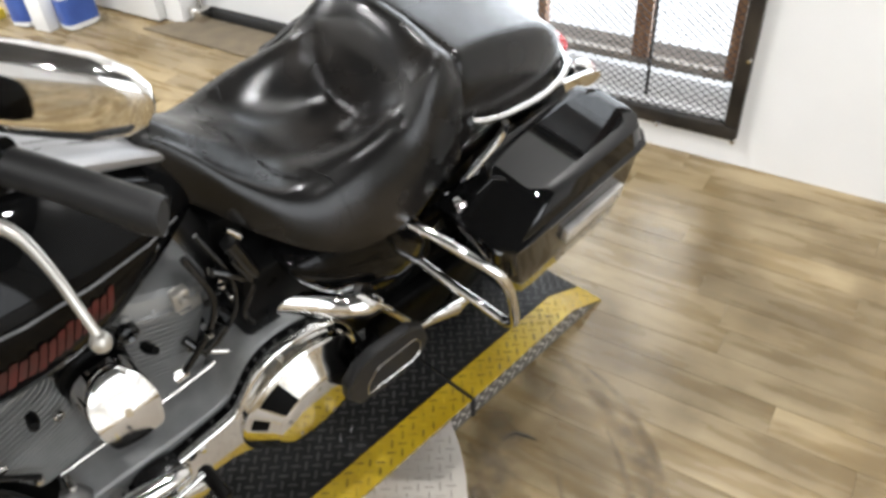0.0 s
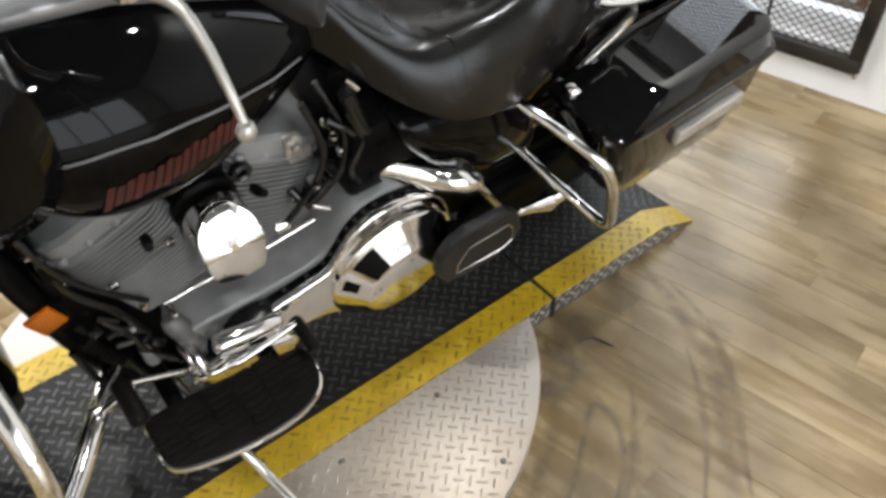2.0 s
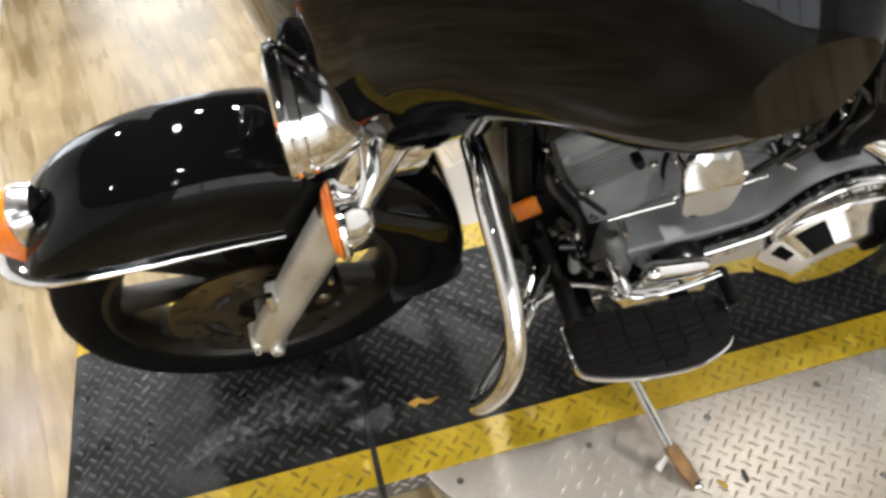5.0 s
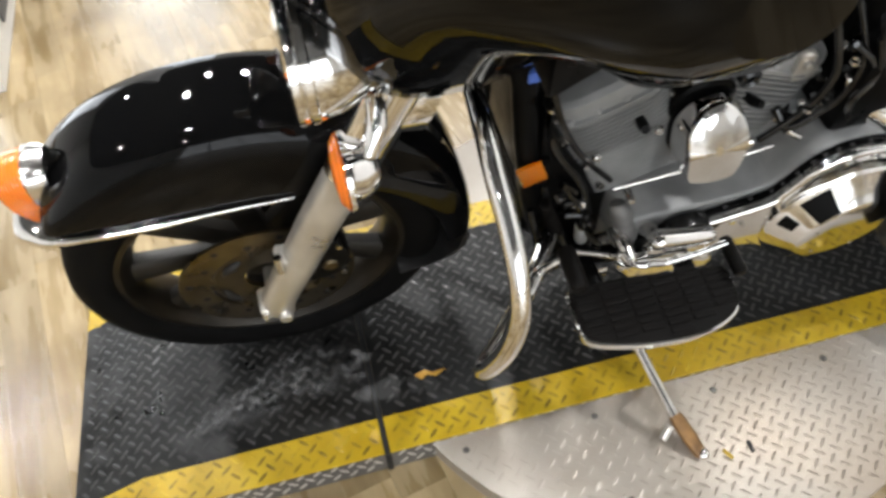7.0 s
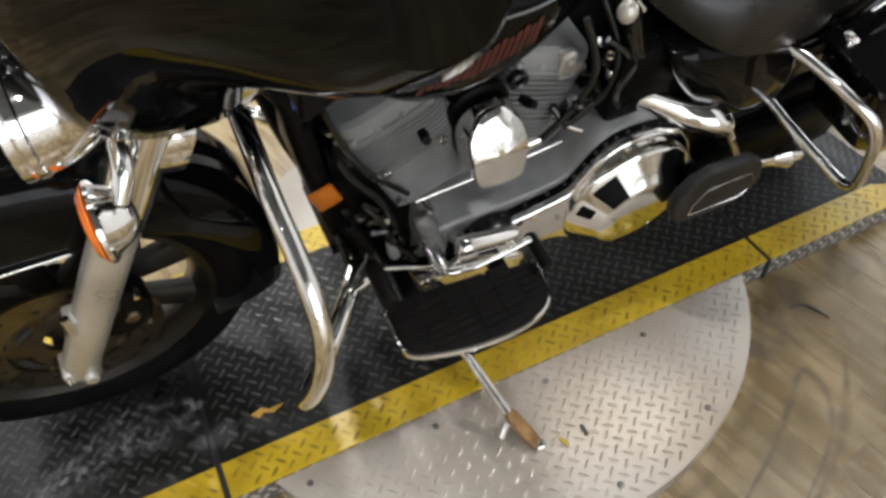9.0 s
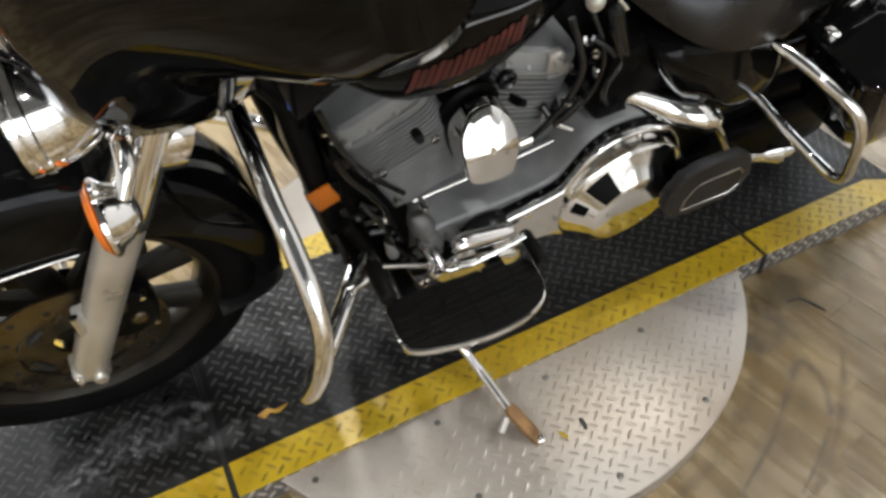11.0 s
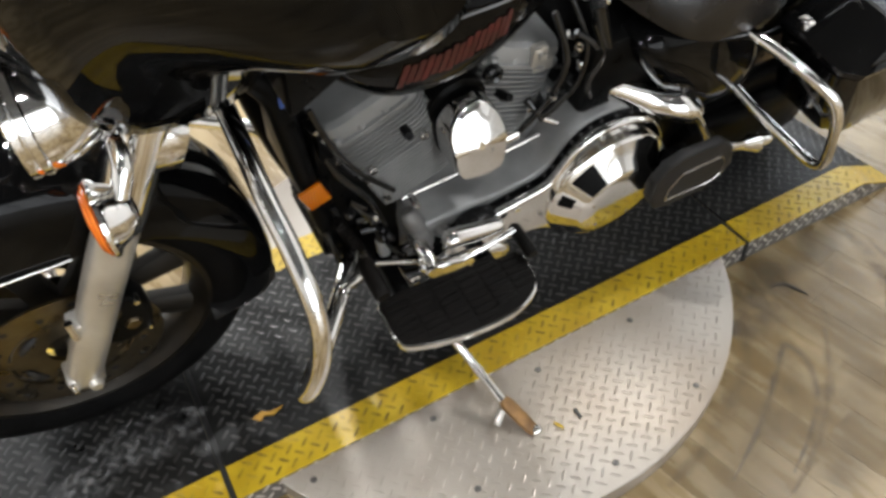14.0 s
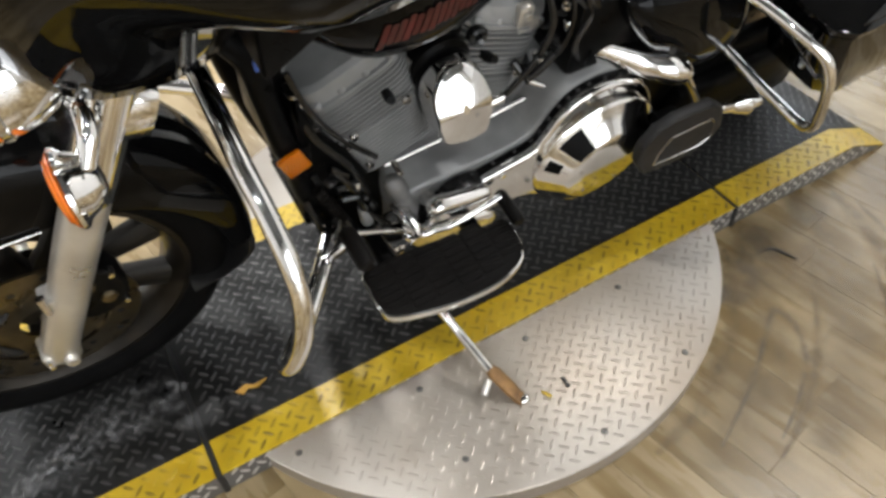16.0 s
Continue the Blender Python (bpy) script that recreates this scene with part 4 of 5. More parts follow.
def on_seat(x, y, lift=0.0005):
    row = min(SEAT_FINE, key=lambda r: abs(r[0] - x))
    return (x, y, seat_top(max(-0.99, min(0.99, y / row[1])), *row[1:]) + lift)


saddle = part("saddle", loft([seat_ring(*v) for v in SEAT_FINE]), LEATHER, bike, "worn black leather two-up saddle")


def seam(points, radius=0.0012):
    return tube([on_seat(x, y) for x, y in points], radius, 6, 6)


part("seam", seam([(1.05, 0.13), (1.035, 0.08), (1.03, 0.0), (1.04, -0.07), (1.07, -0.12), (1.095, -0.145)]), LEATHER, saddle)
for s in (-1, 1):
    part("seam", seam([(1.085, s * 0.10), (1.095, s * 0.125), (1.105, s * 0.15), (1.11, s * 0.18), (1.112, s * 0.194)]), LEATHER, saddle)
part("seam", seam([(1.392, -0.16), (1.392, -0.10), (1.392, 0), (1.392, 0.10), (1.392, 0.16)], 0.0014), LEATHER, saddle)

# frame, side cover, rear fender, tail
part("frame_tube", tube([(0.36, -0.07, 0.81), (0.408, -0.09, 0.745), (0.422, -0.09, 0.66), (0.436, -0.09, 0.55), (0.463, -0.09, 0.39), (0.51, -0.095, 0.245), (0.62, -0.11, 0.175), (0.9, -0.115, 0.17), (1.2, -0.115, 0.2)], 0.019, 6, 14), DARK_METAL, bike, "black frame downtube")
part("frame_tube", tube([(0.36, 0.09, 0.80), (0.395, 0.115, 0.74), (0.425, 0.12, 0.52), (0.465, 0.12, 0.34), (0.52, 0.115, 0.22), (0.62, 0.115, 0.175), (0.9, 0.115, 0.17), (1.2, 0.115, 0.2)], 0.019, 6, 14), DARK_METAL, bike)
part("regulator", block((0.462, -0.085, 0.27), (0.52, 0.085, 0.44), 0.012), DARK_METAL, bike, "black voltage regulator")
part("oil_cooler", block((0.425, -0.07, 0.48), (0.462, 0.07, 0.70), 0.01), DARK_METAL, bike, "black oil cooler")
for i in range(7):
    part("regulator_rib", block((0.452, -0.08, 0.285 + i * 0.022), (0.464, 0.08, 0.291 + i * 0.022), 0.001, 1), DARK_METAL, bike)
part("engine_front_plate", plate(rounded([(0.455, 0.66), (0.475, 0.60), (0.515, 0.515), (0.585, 0.445), (0.60, 0.30), (0.59, 0.21), (0.51, 0.25), (0.475, 0.40), (0.455, 0.55)]), -0.10, 0.08, 0.008), DARK_METAL, bike, "black front engine plate")
part("side_reflector", moved(block((-0.021, -0.005, -0.026), (0.021, 0.004, 0.026), 0.004), pose(0.440, -0.114, 0.522, 0, -20, 0)), REFLECTOR, bike, "amber side reflector")
part("reflector_bracket", block((0.43, -0.107, 0.47), (0.472, -0.095, 0.54), 0.003), DARK_METAL, bike)
SIDE = [(1.00, 0.66), (1.12, 0.665), (1.26, 0.62), (1.33, 0.50), (1.30, 0.42), (1.20, 0.42), (1.08, 0.53)]
part("side_cover", loft([[(1.17 + (x - 1.17) * g, -w, 0.55 + (z - 0.55) * g) for x, z in rounded(SIDE)] for g, w in ((1.0, 0.12), (1.0, 0.165), (0.97, 0.178), (0.88, 0.19), (0.7, 0.199), (0.4, 0.205), (0.1, 0.207))]), PAINT, bike, "glossy black side cover")
rear = []
for a in range(0, 181, 12):
    c, s = math.cos(radians(a)), math.sin(radians(a))
    rr = 0.375
    ring = []
    for k in range(13):
        u = -1 + 2 * k / 12
        ring.append((1.64 + c * (rr - 0.10 * abs(u) ** 4), 0.105 * math.sin(u * math.pi / 2), R + s * (rr - 0.10 * abs(u) ** 4) * 1.03))
    rear.append(ring)
part("rear_fender", loft([r + [Vector(p) * 0.985 + Vector((1.64, 0, R)) * 0.015 for p in r[::-1]] for r in rear]), PAINT, bike, "glossy black rear fender")
rail = part("grab_rail", tube([(1.395, -0.178, 0.755), (1.43, -0.182, 0.742), (1.50, -0.182, 0.722), (1.62, -0.178, 0.708), (1.72, -0.15, 0.705), (1.78, -0.08, 0.695), (1.79, 0, 0.69), (1.78, 0.08, 0.695), (1.72, 0.15, 0.705), (1.5, 0.18, 0.735)], 0.0075, 6, 12), CHROME, bike, "chrome pillion grab rail")
part("fender_strut", loft([[(x, -w, z) for x, z in rounded([(1.42, 0.70), (1.60, 0.705), (1.78, 0.68), (1.84, 0.65), (1.80, 0.635), (1.60, 0.665), (1.44, 0.655), (1.36, 0.61), (1.35, 0.625)])] for w in (0.165, 0.172)]), CHROME, bike, "chrome fender strut cover")
part("bag_latch_stay", tube([(1.365, -0.215, 0.665), (1.40, -0.22, 0.70), (1.43, -0.225, 0.74), (1.425, -0.228, 0.772)], [0.004, 0.007, 0.009, 0.006], 5, 10), CHROME, bike)
tail = part("tail_lamp", loft([oval(0, 0.60, 0.05, 0.045, 3, 24, 1.84), oval(0, 0.60, 0.055, 0.05, 3, 24, 1.87), oval(0, 0.60, 0.045, 0.04, 3, 24, 1.90)]), RED_LENS, bike, "red tail lamp")
part("tail_bezel", loft([oval(0, 0.60, 0.05, 0.05, 3, 24, 1.80), oval(0, 0.60, 0.062, 0.06, 3, 24, 1.84), oval(0, 0.60, 0.058, 0.055, 3, 24, 1.862)]), CHROME, tail)
for s in (-1, 1):
    sig = part("rear_signal", turned([(0, 1.775), (0.016, 1.78), (0.026, 1.793), (0.029, 1.815), (0.029, 1.825), (0, 1.825)], "x", 24, (0, s * 0.14, 0.645)), CHROME, bike, "chrome rear turn signal")
    part("signal_lens", turned([(0, 1.846), (0.016, 1.843), (0.027, 1.826), (0, 1.8255)], "x", 24, (0, s * 0.14, 0.645)), RED_LENS, sig, "red signal lens")


# saddlebags
def saddlebag(s):
    """Body and lid as stacked rounded outlines; s: side."""
    def ring(z, x0, x1, wi, wo, cut):
        pts = [(x0, wi), (x1 - cut, wi), (x1, wi + 0.04), (x1, wo - cut), (x1 - cut, wo), (x0 + cut, wo), (x0, wo - cut)]
        out = []
        n = len(pts)
        for i in range(n):
            a, b = Vector(pts[i]), Vector(pts[(i + 1) % n])
            for f in (0.08, 0.5, 0.92):
                q = a.lerp(b, f)
                out.append((q.x, s * q.y, z))
        return out
    def tilt(r, k=0.11):
        return [(x, y, z + (x - 1.31) * k) for x, y, z in r]
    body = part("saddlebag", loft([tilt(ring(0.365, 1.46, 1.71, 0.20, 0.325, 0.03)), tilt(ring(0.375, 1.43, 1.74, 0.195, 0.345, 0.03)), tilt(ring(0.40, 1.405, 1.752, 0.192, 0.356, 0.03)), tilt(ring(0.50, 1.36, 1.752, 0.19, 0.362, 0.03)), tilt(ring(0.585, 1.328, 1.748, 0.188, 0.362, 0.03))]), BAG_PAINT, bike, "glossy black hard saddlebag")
    part("bag_gasket", loft([tilt(ring(0.5865, 1.332, 1.744, 0.19, 0.358, 0.03)), tilt(ring(0.594, 1.332, 1.744, 0.19, 0.358, 0.03))]), GAP, body)
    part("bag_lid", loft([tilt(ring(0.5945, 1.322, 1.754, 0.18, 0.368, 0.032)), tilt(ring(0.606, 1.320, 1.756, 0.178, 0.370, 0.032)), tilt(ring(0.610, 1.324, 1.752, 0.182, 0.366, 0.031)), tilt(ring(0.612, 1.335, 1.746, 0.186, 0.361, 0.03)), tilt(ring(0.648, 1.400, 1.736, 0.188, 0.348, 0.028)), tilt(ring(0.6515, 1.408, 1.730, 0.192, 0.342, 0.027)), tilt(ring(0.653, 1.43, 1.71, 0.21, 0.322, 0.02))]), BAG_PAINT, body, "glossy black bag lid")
    latch = block((-0.090, min(s * 0.356, s * 0.376), -0.019), (0.090, max(s * 0.356, s * 0.376), 0.019), 0.004)
    part("bag_latch", moved(latch, pose(1.594, 0, 0.548, 0, -5, 0)), ALU_LUG, body, "bright metal latch cover")
    part("bag_lock", turned([(0, s * 0.378), (0.007, s * 0.378), (0.008, s * 0.375), (0.008, s * 0.36), (0, s * 0.36)], "y", 12, (1.662, 0, 0.552)), CHROME, body)
    return body


saddlebag(-1)
saddlebag(1)
for s in (-1, 1):
    guard = part("bag_guard", tube([(1.232, s * 0.09, 0.608), (1.243, s * 0.155, 0.605), (1.272, s * 0.24, 0.595), (1.300, s * 0.31, 0.578), (1.322, s * 0.348, 0.558), (1.338, s * 0.366, 0.528), (1.352, s * 0.376, 0.488), (1.380, s * 0.380, 0.41), (1.398, s * 0.377, 0.362), (1.402, s * 0.36, 0.340), (1.398, s * 0.33, 0.338), (1.385, s * 0.28, 0.350), (1.366, s * 0.235, 0.368), (1.348, s * 0.19, 0.388), (1.335, s * 0.15, 0.405)], 0.0105, 6, 16), CHROME, bike, "chrome saddlebag guard bar")
part("bag_lock_bracket", block((1.33, -0.24, 0.60), (1.37, -0.21, 0.625), 0.006), CHROME, bike)

# engine
part("crankcase", plate(rounded([(0.59, 0.30), (0.60, 0.44), (0.66, 0.475), (0.80, 0.46), (0.92, 0.50), (1.10, 0.44), (1.12, 0.25), (0.95, 0.2), (0.62, 0.2)]), -0.09, 0.11, 0.008), ENGINE, bike, "silver crankcase")


def cylinder(cx, cz, tilt, name):
    """Finned barrel and head, stacked along its own axis."""
    m = pose(cx, 0, cz, 0, tilt, 0)
    core = part(name, moved(loft([oval(0, 0, 0.078, 0.092, 5.0, 36, z, "z") for z in (0.0, 0.132)]), m), ENGINE, bike, "silver finned engine cylinder")
    for k in range(12):
        z = 0.012 + k * 0.0098
        r = 0.096
        fin = loft([oval(0, 0, r * g, (r + 0.012) * g, 5.0, 36, z + d, "z") for g, d in ((0.97, -0.0024), (1.0, -0.0014), (1.0, 0.0014), (0.97, 0.0024))])
        part("fin", moved(fin, m), ENGINE, core)
    head = part("cylinder_head", moved(loft([oval(0, 0, 0.085 * g, 0.102 * g, 3.6, 32, z, "z") for g, z in ((0.98, 0.132), (1.0, 0.137), (1.0, 0.158), (0.86, 0.19), (0.80, 0.215), (0.74, 0.225))]), m), ENGINE, bike, "silver cylinder head")
    for k in range(9):
        z = 0.134 + k * 0.0098
        g = 1.0 - k * 0.006
        part("head_fin", moved(loft([oval(0, 0, 0.096 * g, 0.108 * g, 5.0, 36, z + d, "z") for d in (-0.0018, 0.0018)]), m), ENGINE, head)
    part("rocker_cover", moved(loft([oval(0, 0, 0.084 * g, 0.095 * g, 5, 40, z, "z") for g, z in ((1.10, 0.219), (1.10, 0.226), (1.04, 0.227), (1.04, 0.244), (1.0, 0.255), (0.9, 0.260))]), m), ENGINE, head, "silver rocker cover")
    plug = tube([(0.03 if tilt < 0 else -0.03, -0.10, 0.17), (0.03 if tilt < 0 else -0.03, -0.118, 0.176), (0.03 if tilt < 0 else -0.03, -0.132, 0.185)], [0.0075, 0.009, 0.007], 3, 12)
    part("spark_plug_boot", moved(plug, m), DARK_METAL, head, "black spark plug boot")
    for u in (-0.066, -0.022, 0.022, 0.066):
        part("head_bolt", moved(turned([(0, 0.236), (0.006, 0.236), (0.008, 0.233), (0.008, 0.226), (0, 0.226)], "z", 12, (u, -0.094, 0)), m), ENGINE, head)
    for u in (-0.05, 0.05):
        part("head_bolt", moved(bolt((u, -0.118, 0.145), 0.008, 0.006), m), DULL_CHROME, head)
    return core


cylinder(0.643, 0.42, -22.5, "engine_cylinder")
cylinder(0.742, 0.42, 22.5, "engine_cylinder")
part("plug_ring", turned([(0.008, -0.112), (0.013, -0.116), (0.017, -0.112), (0.017, -0.10), (0.008, -0.10), (0.008, -0.112)], "y", 24, (0.762, 0, 0.642)), GLOSS_BLACK, bike, "black plug cable ring")
part("head_bracket", merge(block((0.838, -0.108, 0.618), (0.868, -0.09, 0.66), 0.005), block((0.846, -0.104, 0.60), (0.886, -0.09, 0.625), 0.004), bolt((0.853, -0.108, 0.645), 0.008, 0.008)), FORK, bike, "silver cast head bracket")
part("cam_chest_cover", plate(rounded([(0.60, 0.40), (0.66, 0.47), (0.80, 0.47), (0.86, 0.40), (0.80, 0.30), (0.66, 0.30)]), 0.10, 0.15, 0.01), CHROME, bike)
part("lifter_block", block((0.70, -0.085, 0.465), (0.76, -0.02, 0.55), 0.01), DARK_METAL, bike)
HORN = rounded([(0.670, 0.618), (0.692, 0.631), (0.722, 0.631), (0.745, 0.614), (0.756, 0.583), (0.757, 0.545), (0.752, 0.508), (0.742, 0.500), (0.712, 0.497), (0.682, 0.504), (0.668, 0.516), (0.659, 0.555), (0.657, 0.592)])


def horn_ring(g, back, flat=None):
    """The outline drawn in by g; its face bends back above a crease."""
    ring = []
    for x, z in HORN:
        x, z = 0.707 + (x - 0.707) * g, 0.572 + (z - 0.572) * g
        w = flat if flat else 0.178 - max(0.0, z - 0.572) * 0.62 + max(0.0, 0.578 - z) * 0.10 - back
        ring.append((x, -w, z))
    return ring


horn = part("horn_cover", loft([horn_ring(0.92, 0, 0.098), horn_ring(1.0, 0, 0.102), horn_ring(1.0, 0.012), horn_ring(0.985, 0.004), horn_ring(0.95, 0.0), horn_ring(0.6, -0.001), horn_ring(0.12, -0.001)]), CHROME, bike, "chrome waterfall horn cover")
part("horn_band", loft([[(0.707 + (x - 0.707) * 1.02, -w, 0.572 + (z - 0.572) * 1.02) for x, z in HORN] for w in (0.106, 0.116)], caps=False), DARK_METAL, horn)
part("horn_body", turned([(0, -0.06), (0.05, -0.06), (0.052, -0.075), (0.052, -0.103), (0.04, -0.106), (0, -0.106)], "y", 28, (0.703, 0, 0.60)), DARK_METAL, bike, "black horn body")
for x, z in ((0.672, 0.672), (0.712, 0.688), (0.745, 0.676), (0.655, 0.62)):
    part("horn_bolt", bolt((x, -0.085, z), 0.006, 0.012), DULL_CHROME, bike)
part("horn_bracket", block((0.668, -0.092, 0.63), (0.748, -0.05, 0.70), 0.012), DARK_METAL, bike, "black horn bracket")
part("intake_manifold", tube([(0.67, 0.0, 0.64), (0.73, 0.0, 0.66), (0.79, 0.0, 0.64)], 0.03, 5, 16), DARK_METAL, bike)

# primary drive
def around(pts, g, cx=0.88, cz=0.33):
    return [(cx + (x - cx) * g, cz + (z - cz) * g) for x, z in pts]


TOP_LINE = [(0.66, 0.352), (0.72, 0.366), (0.79, 0.378), (0.858, 0.392), (0.880, 0.418), (0.905, 0.462), (0.93, 0.484), (0.962, 0.494), (1.015, 0.490), (1.075, 0.466)]
prim_out = rounded([(0.592, 0.35), (0.603, 0.386), (0.66, 0.394), (0.76, 0.394), (0.852, 0.404), (0.885, 0.436), (0.915, 0.480), (0.955, 0.502), (1.03, 0.502), (1.11, 0.45), (1.15, 0.32), (1.10, 0.20), (0.98, 0.17), (0.86, 0.23), (0.70, 0.245), (0.61, 0.29)])
part("inner_primary", plate(prim_out, -0.166, -0.062, 0.006, "y", 3), ENGINE, bike, "satin silver primary housing")
belt = rounded([(0.640, 0.318)] + TOP_LINE + [(1.12, 0.41), (1.135, 0.32), (1.09, 0.215), (1.0, 0.18), (0.915, 0.225), (0.86, 0.272), (0.79, 0.285), (0.70, 0.282)])
part("primary_gasket", plate(around(belt, 1.040), -0.1795, -0.1665, 0.002), DARK_METAL, bike, "black recessed joint")
def leant(bm, k=0.11, z0=0.40):
    """Lets a side panel stand out towards its foot."""
    for v in bm.verts:
        v.co.y -= (z0 - v.co.z) * k
    return bm


primary = part("primary_cover", leant(plate(around(belt, 0.995), -0.195, -0.176, 0.004, "y", 3)), CHROME, bike, "chrome primary cover")
part("cover_bead", tube([(x, -0.192, z) for x, z in TOP_LINE], 0.0068, 6, 12), CHROME, primary, "bright rounded chrome edge")
for k in range(14):
    a, b = Vector(TOP_LINE[k * 9 // 14]), Vector(TOP_LINE[k * 9 // 14 + 1])
    q = a.lerp(b, (k * 9 / 14) % 1.0)
    part("joint_bolt", bolt((q.x - 0.005, -0.178, q.y + 0.011), 0.0036, 0.003), GAP, primary)
derby = part("derby_cover", turned([(0.139, -0.188), (0.138, -0.206), (0.134, -0.210), (0.132, -0.211), (0.091, -0.243), (0.087, -0.246), (0.081, -0.2475), (0.05, -0.248), (0, -0.248)], "y", 72, (1.0, 0, 0.322)), CHROME, bike, "round chrome clutch cover")
for k in range(5):
    a = 2 * math.pi * k / 5 + 0.3
    part("cover_bolt", bolt((1.0 + 0.066 * math.cos(a), -0.2475, 0.322 + 0.066 * math.sin(a)), 0.004, 0.0015), DULL_CHROME, derby)
for x, z in ((0.79, 0.370), (0.866, 0.306), (0.955, 0.482), (1.005, 0.482), (0.69, 0.345)):
    part("cover_bolt", merge(turned([(0, -0.203), (0.005, -0.203), (0.007, -0.2), (0.007, -0.185), (0, -0.185)], "y", 14, (x, 0, z))), CHROME, primary)
# black patches laid just proud of the cone
for a0, a1, r0, r1 in ((119, 143, 0.089, 0.1295), (156, 168, 0.106, 0.1285)):
    bm = bmesh.new()
    rows = []
    for k in range(5):
        a = radians(a0 + (a1 - a0) * k / 4)
        rows.append([bm.verts.new((1.0 + r * math.cos(a), -0.211 - (0.132 - r) / 0.041 * 0.032 - lift, 0.322 + r * math.sin(a))) for r, lift in ((r0, 0.0012), (r1, 0.0012), (r1, -0.001), (r0, -0.001))])
    for a, b in zip(rows, rows[1:]):
        for i in range(4):
            bm.faces.new((a[i], a[(i + 1) % 4], b[(i + 1) % 4], b[i]))
    bm.faces.new(rows[0])
    bm.faces.new(rows[-1])
    bmesh.ops.recalc_face_normals(bm, faces=bm.faces[:])
    part("cover_patch", bm, DARK_METAL, derby, "black patch on the clutch cover")
part("oil_line", tube([(0.600, -0.105, 0.405), (0.70, -0.105, 0.412), (0.80, -0.106, 0.42), (0.885, -0.108, 0.435)], 0.0045, 4, 10), DULL_CHROME, bike, "bright oil line")
part("starter_motor", tube([(0.79, -0.055, 0.475), (0.90, -0.055, 0.485)], 0.034, 3, 18, False), DARK_METAL, bike)
part("starter_end", tube([(0.81, -0.10, 0.455), (0.835, -0.10, 0.458)], 0.016, 2, 12, False), DULL_CHROME, bike)
mount = part("front_mount", tube([(0.592, -0.140, 0.418), (0.596, -0.146, 0.405), (0.608, -0.152, 0.375), (0.622, -0.158, 0.335), (0.632, -0.160, 0.305)], [0.012, 0.019, 0.020, 0.018, 0.016], 5, 18), DULL_CAST, bike, "dull silver cast engine mount")
part("mount_lug", tube([(0.640, -0.148, 0.372), (0.655, -0.166, 0.348), (0.668, -0.168, 0.322)], [0.013, 0.017, 0.012], 5, 14), DULL_CAST, mount)
for x, y, z, r in ((0.634, -0.178, 0.302, 0.013), (0.664, -0.172, 0.332, 0.009), (0.600, -0.160, 0.455, 0.006)):
    part("mount_bolt", turned([(0, y - 0.006), (r * 0.8, y - 0.006), (r, y - 0.003), (r, y + 0.02), (0, y + 0.02)], "y", 14, (x, 0, z)), GAP if r > 0.01 else DULL_CHROME, mount)
part("sensor_boot", tube([(0.543, -0.125, 0.345), (0.548, -0.132, 0.312), (0.553, -0.132, 0.285)], [0.008, 0.012, 0.009], 4, 12), ENGINE, bike, "small grey sensor")
for k in range(9):
    part("hose_rib", moved(turned([(0.007, -0.004), (0.0115, -0.003), (0.0125, 0), (0.0115, 0.003), (0.007, 0.004), (0.007, -0.004)], "z", 14), pose(0.470 + 0.0042 * k, -0.122, 0.435 - 0.0125 * k, 0, -19, 0)), PAD, bike)
part("cable", tube([(0.447, -0.118, 0.42), (0.455, -0.132, 0.377), (0.461, -0.134, 0.334), (0.473, -0.134, 0.289), (0.486, -0.13, 0.25)], 0.006, 5, 10), GLOSS_BLACK, bike, "black cable")
part("stop_ring", turned([(0.008, -0.003), (0.011, -0.004), (0.014, 0), (0.011, 0.004), (0.008, 0.003), (0.008, -0.003)], "y", 20, (0.609, -0.15, 0.176)), DULL_CHROME, bike, "bright metal ring")
part("oil_filter", tube([(0.52, -0.02, 0.30), (0.60, -0.02, 0.32)], 0.038, 2, 20, False), DARK_METAL, bike, "black oil filter")
for pts, r in (([(0.50, -0.10, 0.30), (0.54, -0.12, 0.26), (0.60, -0.11, 0.25), (0.66, -0.12, 0.28)], 0.006), ([(0.455, -0.075, 0.66), (0.48, -0.10, 0.55), (0.53, -0.115, 0.46), (0.56, -0.115, 0.36)], 0.007), ([(0.87, -0.10, 0.72), (0.89, -0.13, 0.64), (0.87, -0.135, 0.57), (0.82, -0.13, 0.50)], 0.006), ([(0.90, -0.09, 0.74), (0.925, -0.13, 0.66), (0.915, -0.14, 0.58), (0.86, -0.13, 0.51)], 0.005), ([(0.84, -0.11, 0.55), (0.86, -0.135, 0.53), (0.90, -0.14, 0.57)], 0.008), ([(0.47, -0.10, 0.46), (0.485, -0.11, 0.40), (0.51, -0.115, 0.33), (0.53, -0.13, 0.27)], 0.008)):
    part("hose", tube(pts, r, 6, 10), GLOSS_BLACK, bike, "black hose")
for x, y, z in ((0.905, -0.135, 0.665), (0.87, -0.14, 0.575), (0.46, -0.10, 0.655)):
    part("hose_clip", turned([(0.006, -0.003), (0.0075, -0.003), (0.0075, 0.003), (0.006, 0.003), (0.006, -0.003)], "z", 14, (x, y, z)), DULL_CHROME, bike)
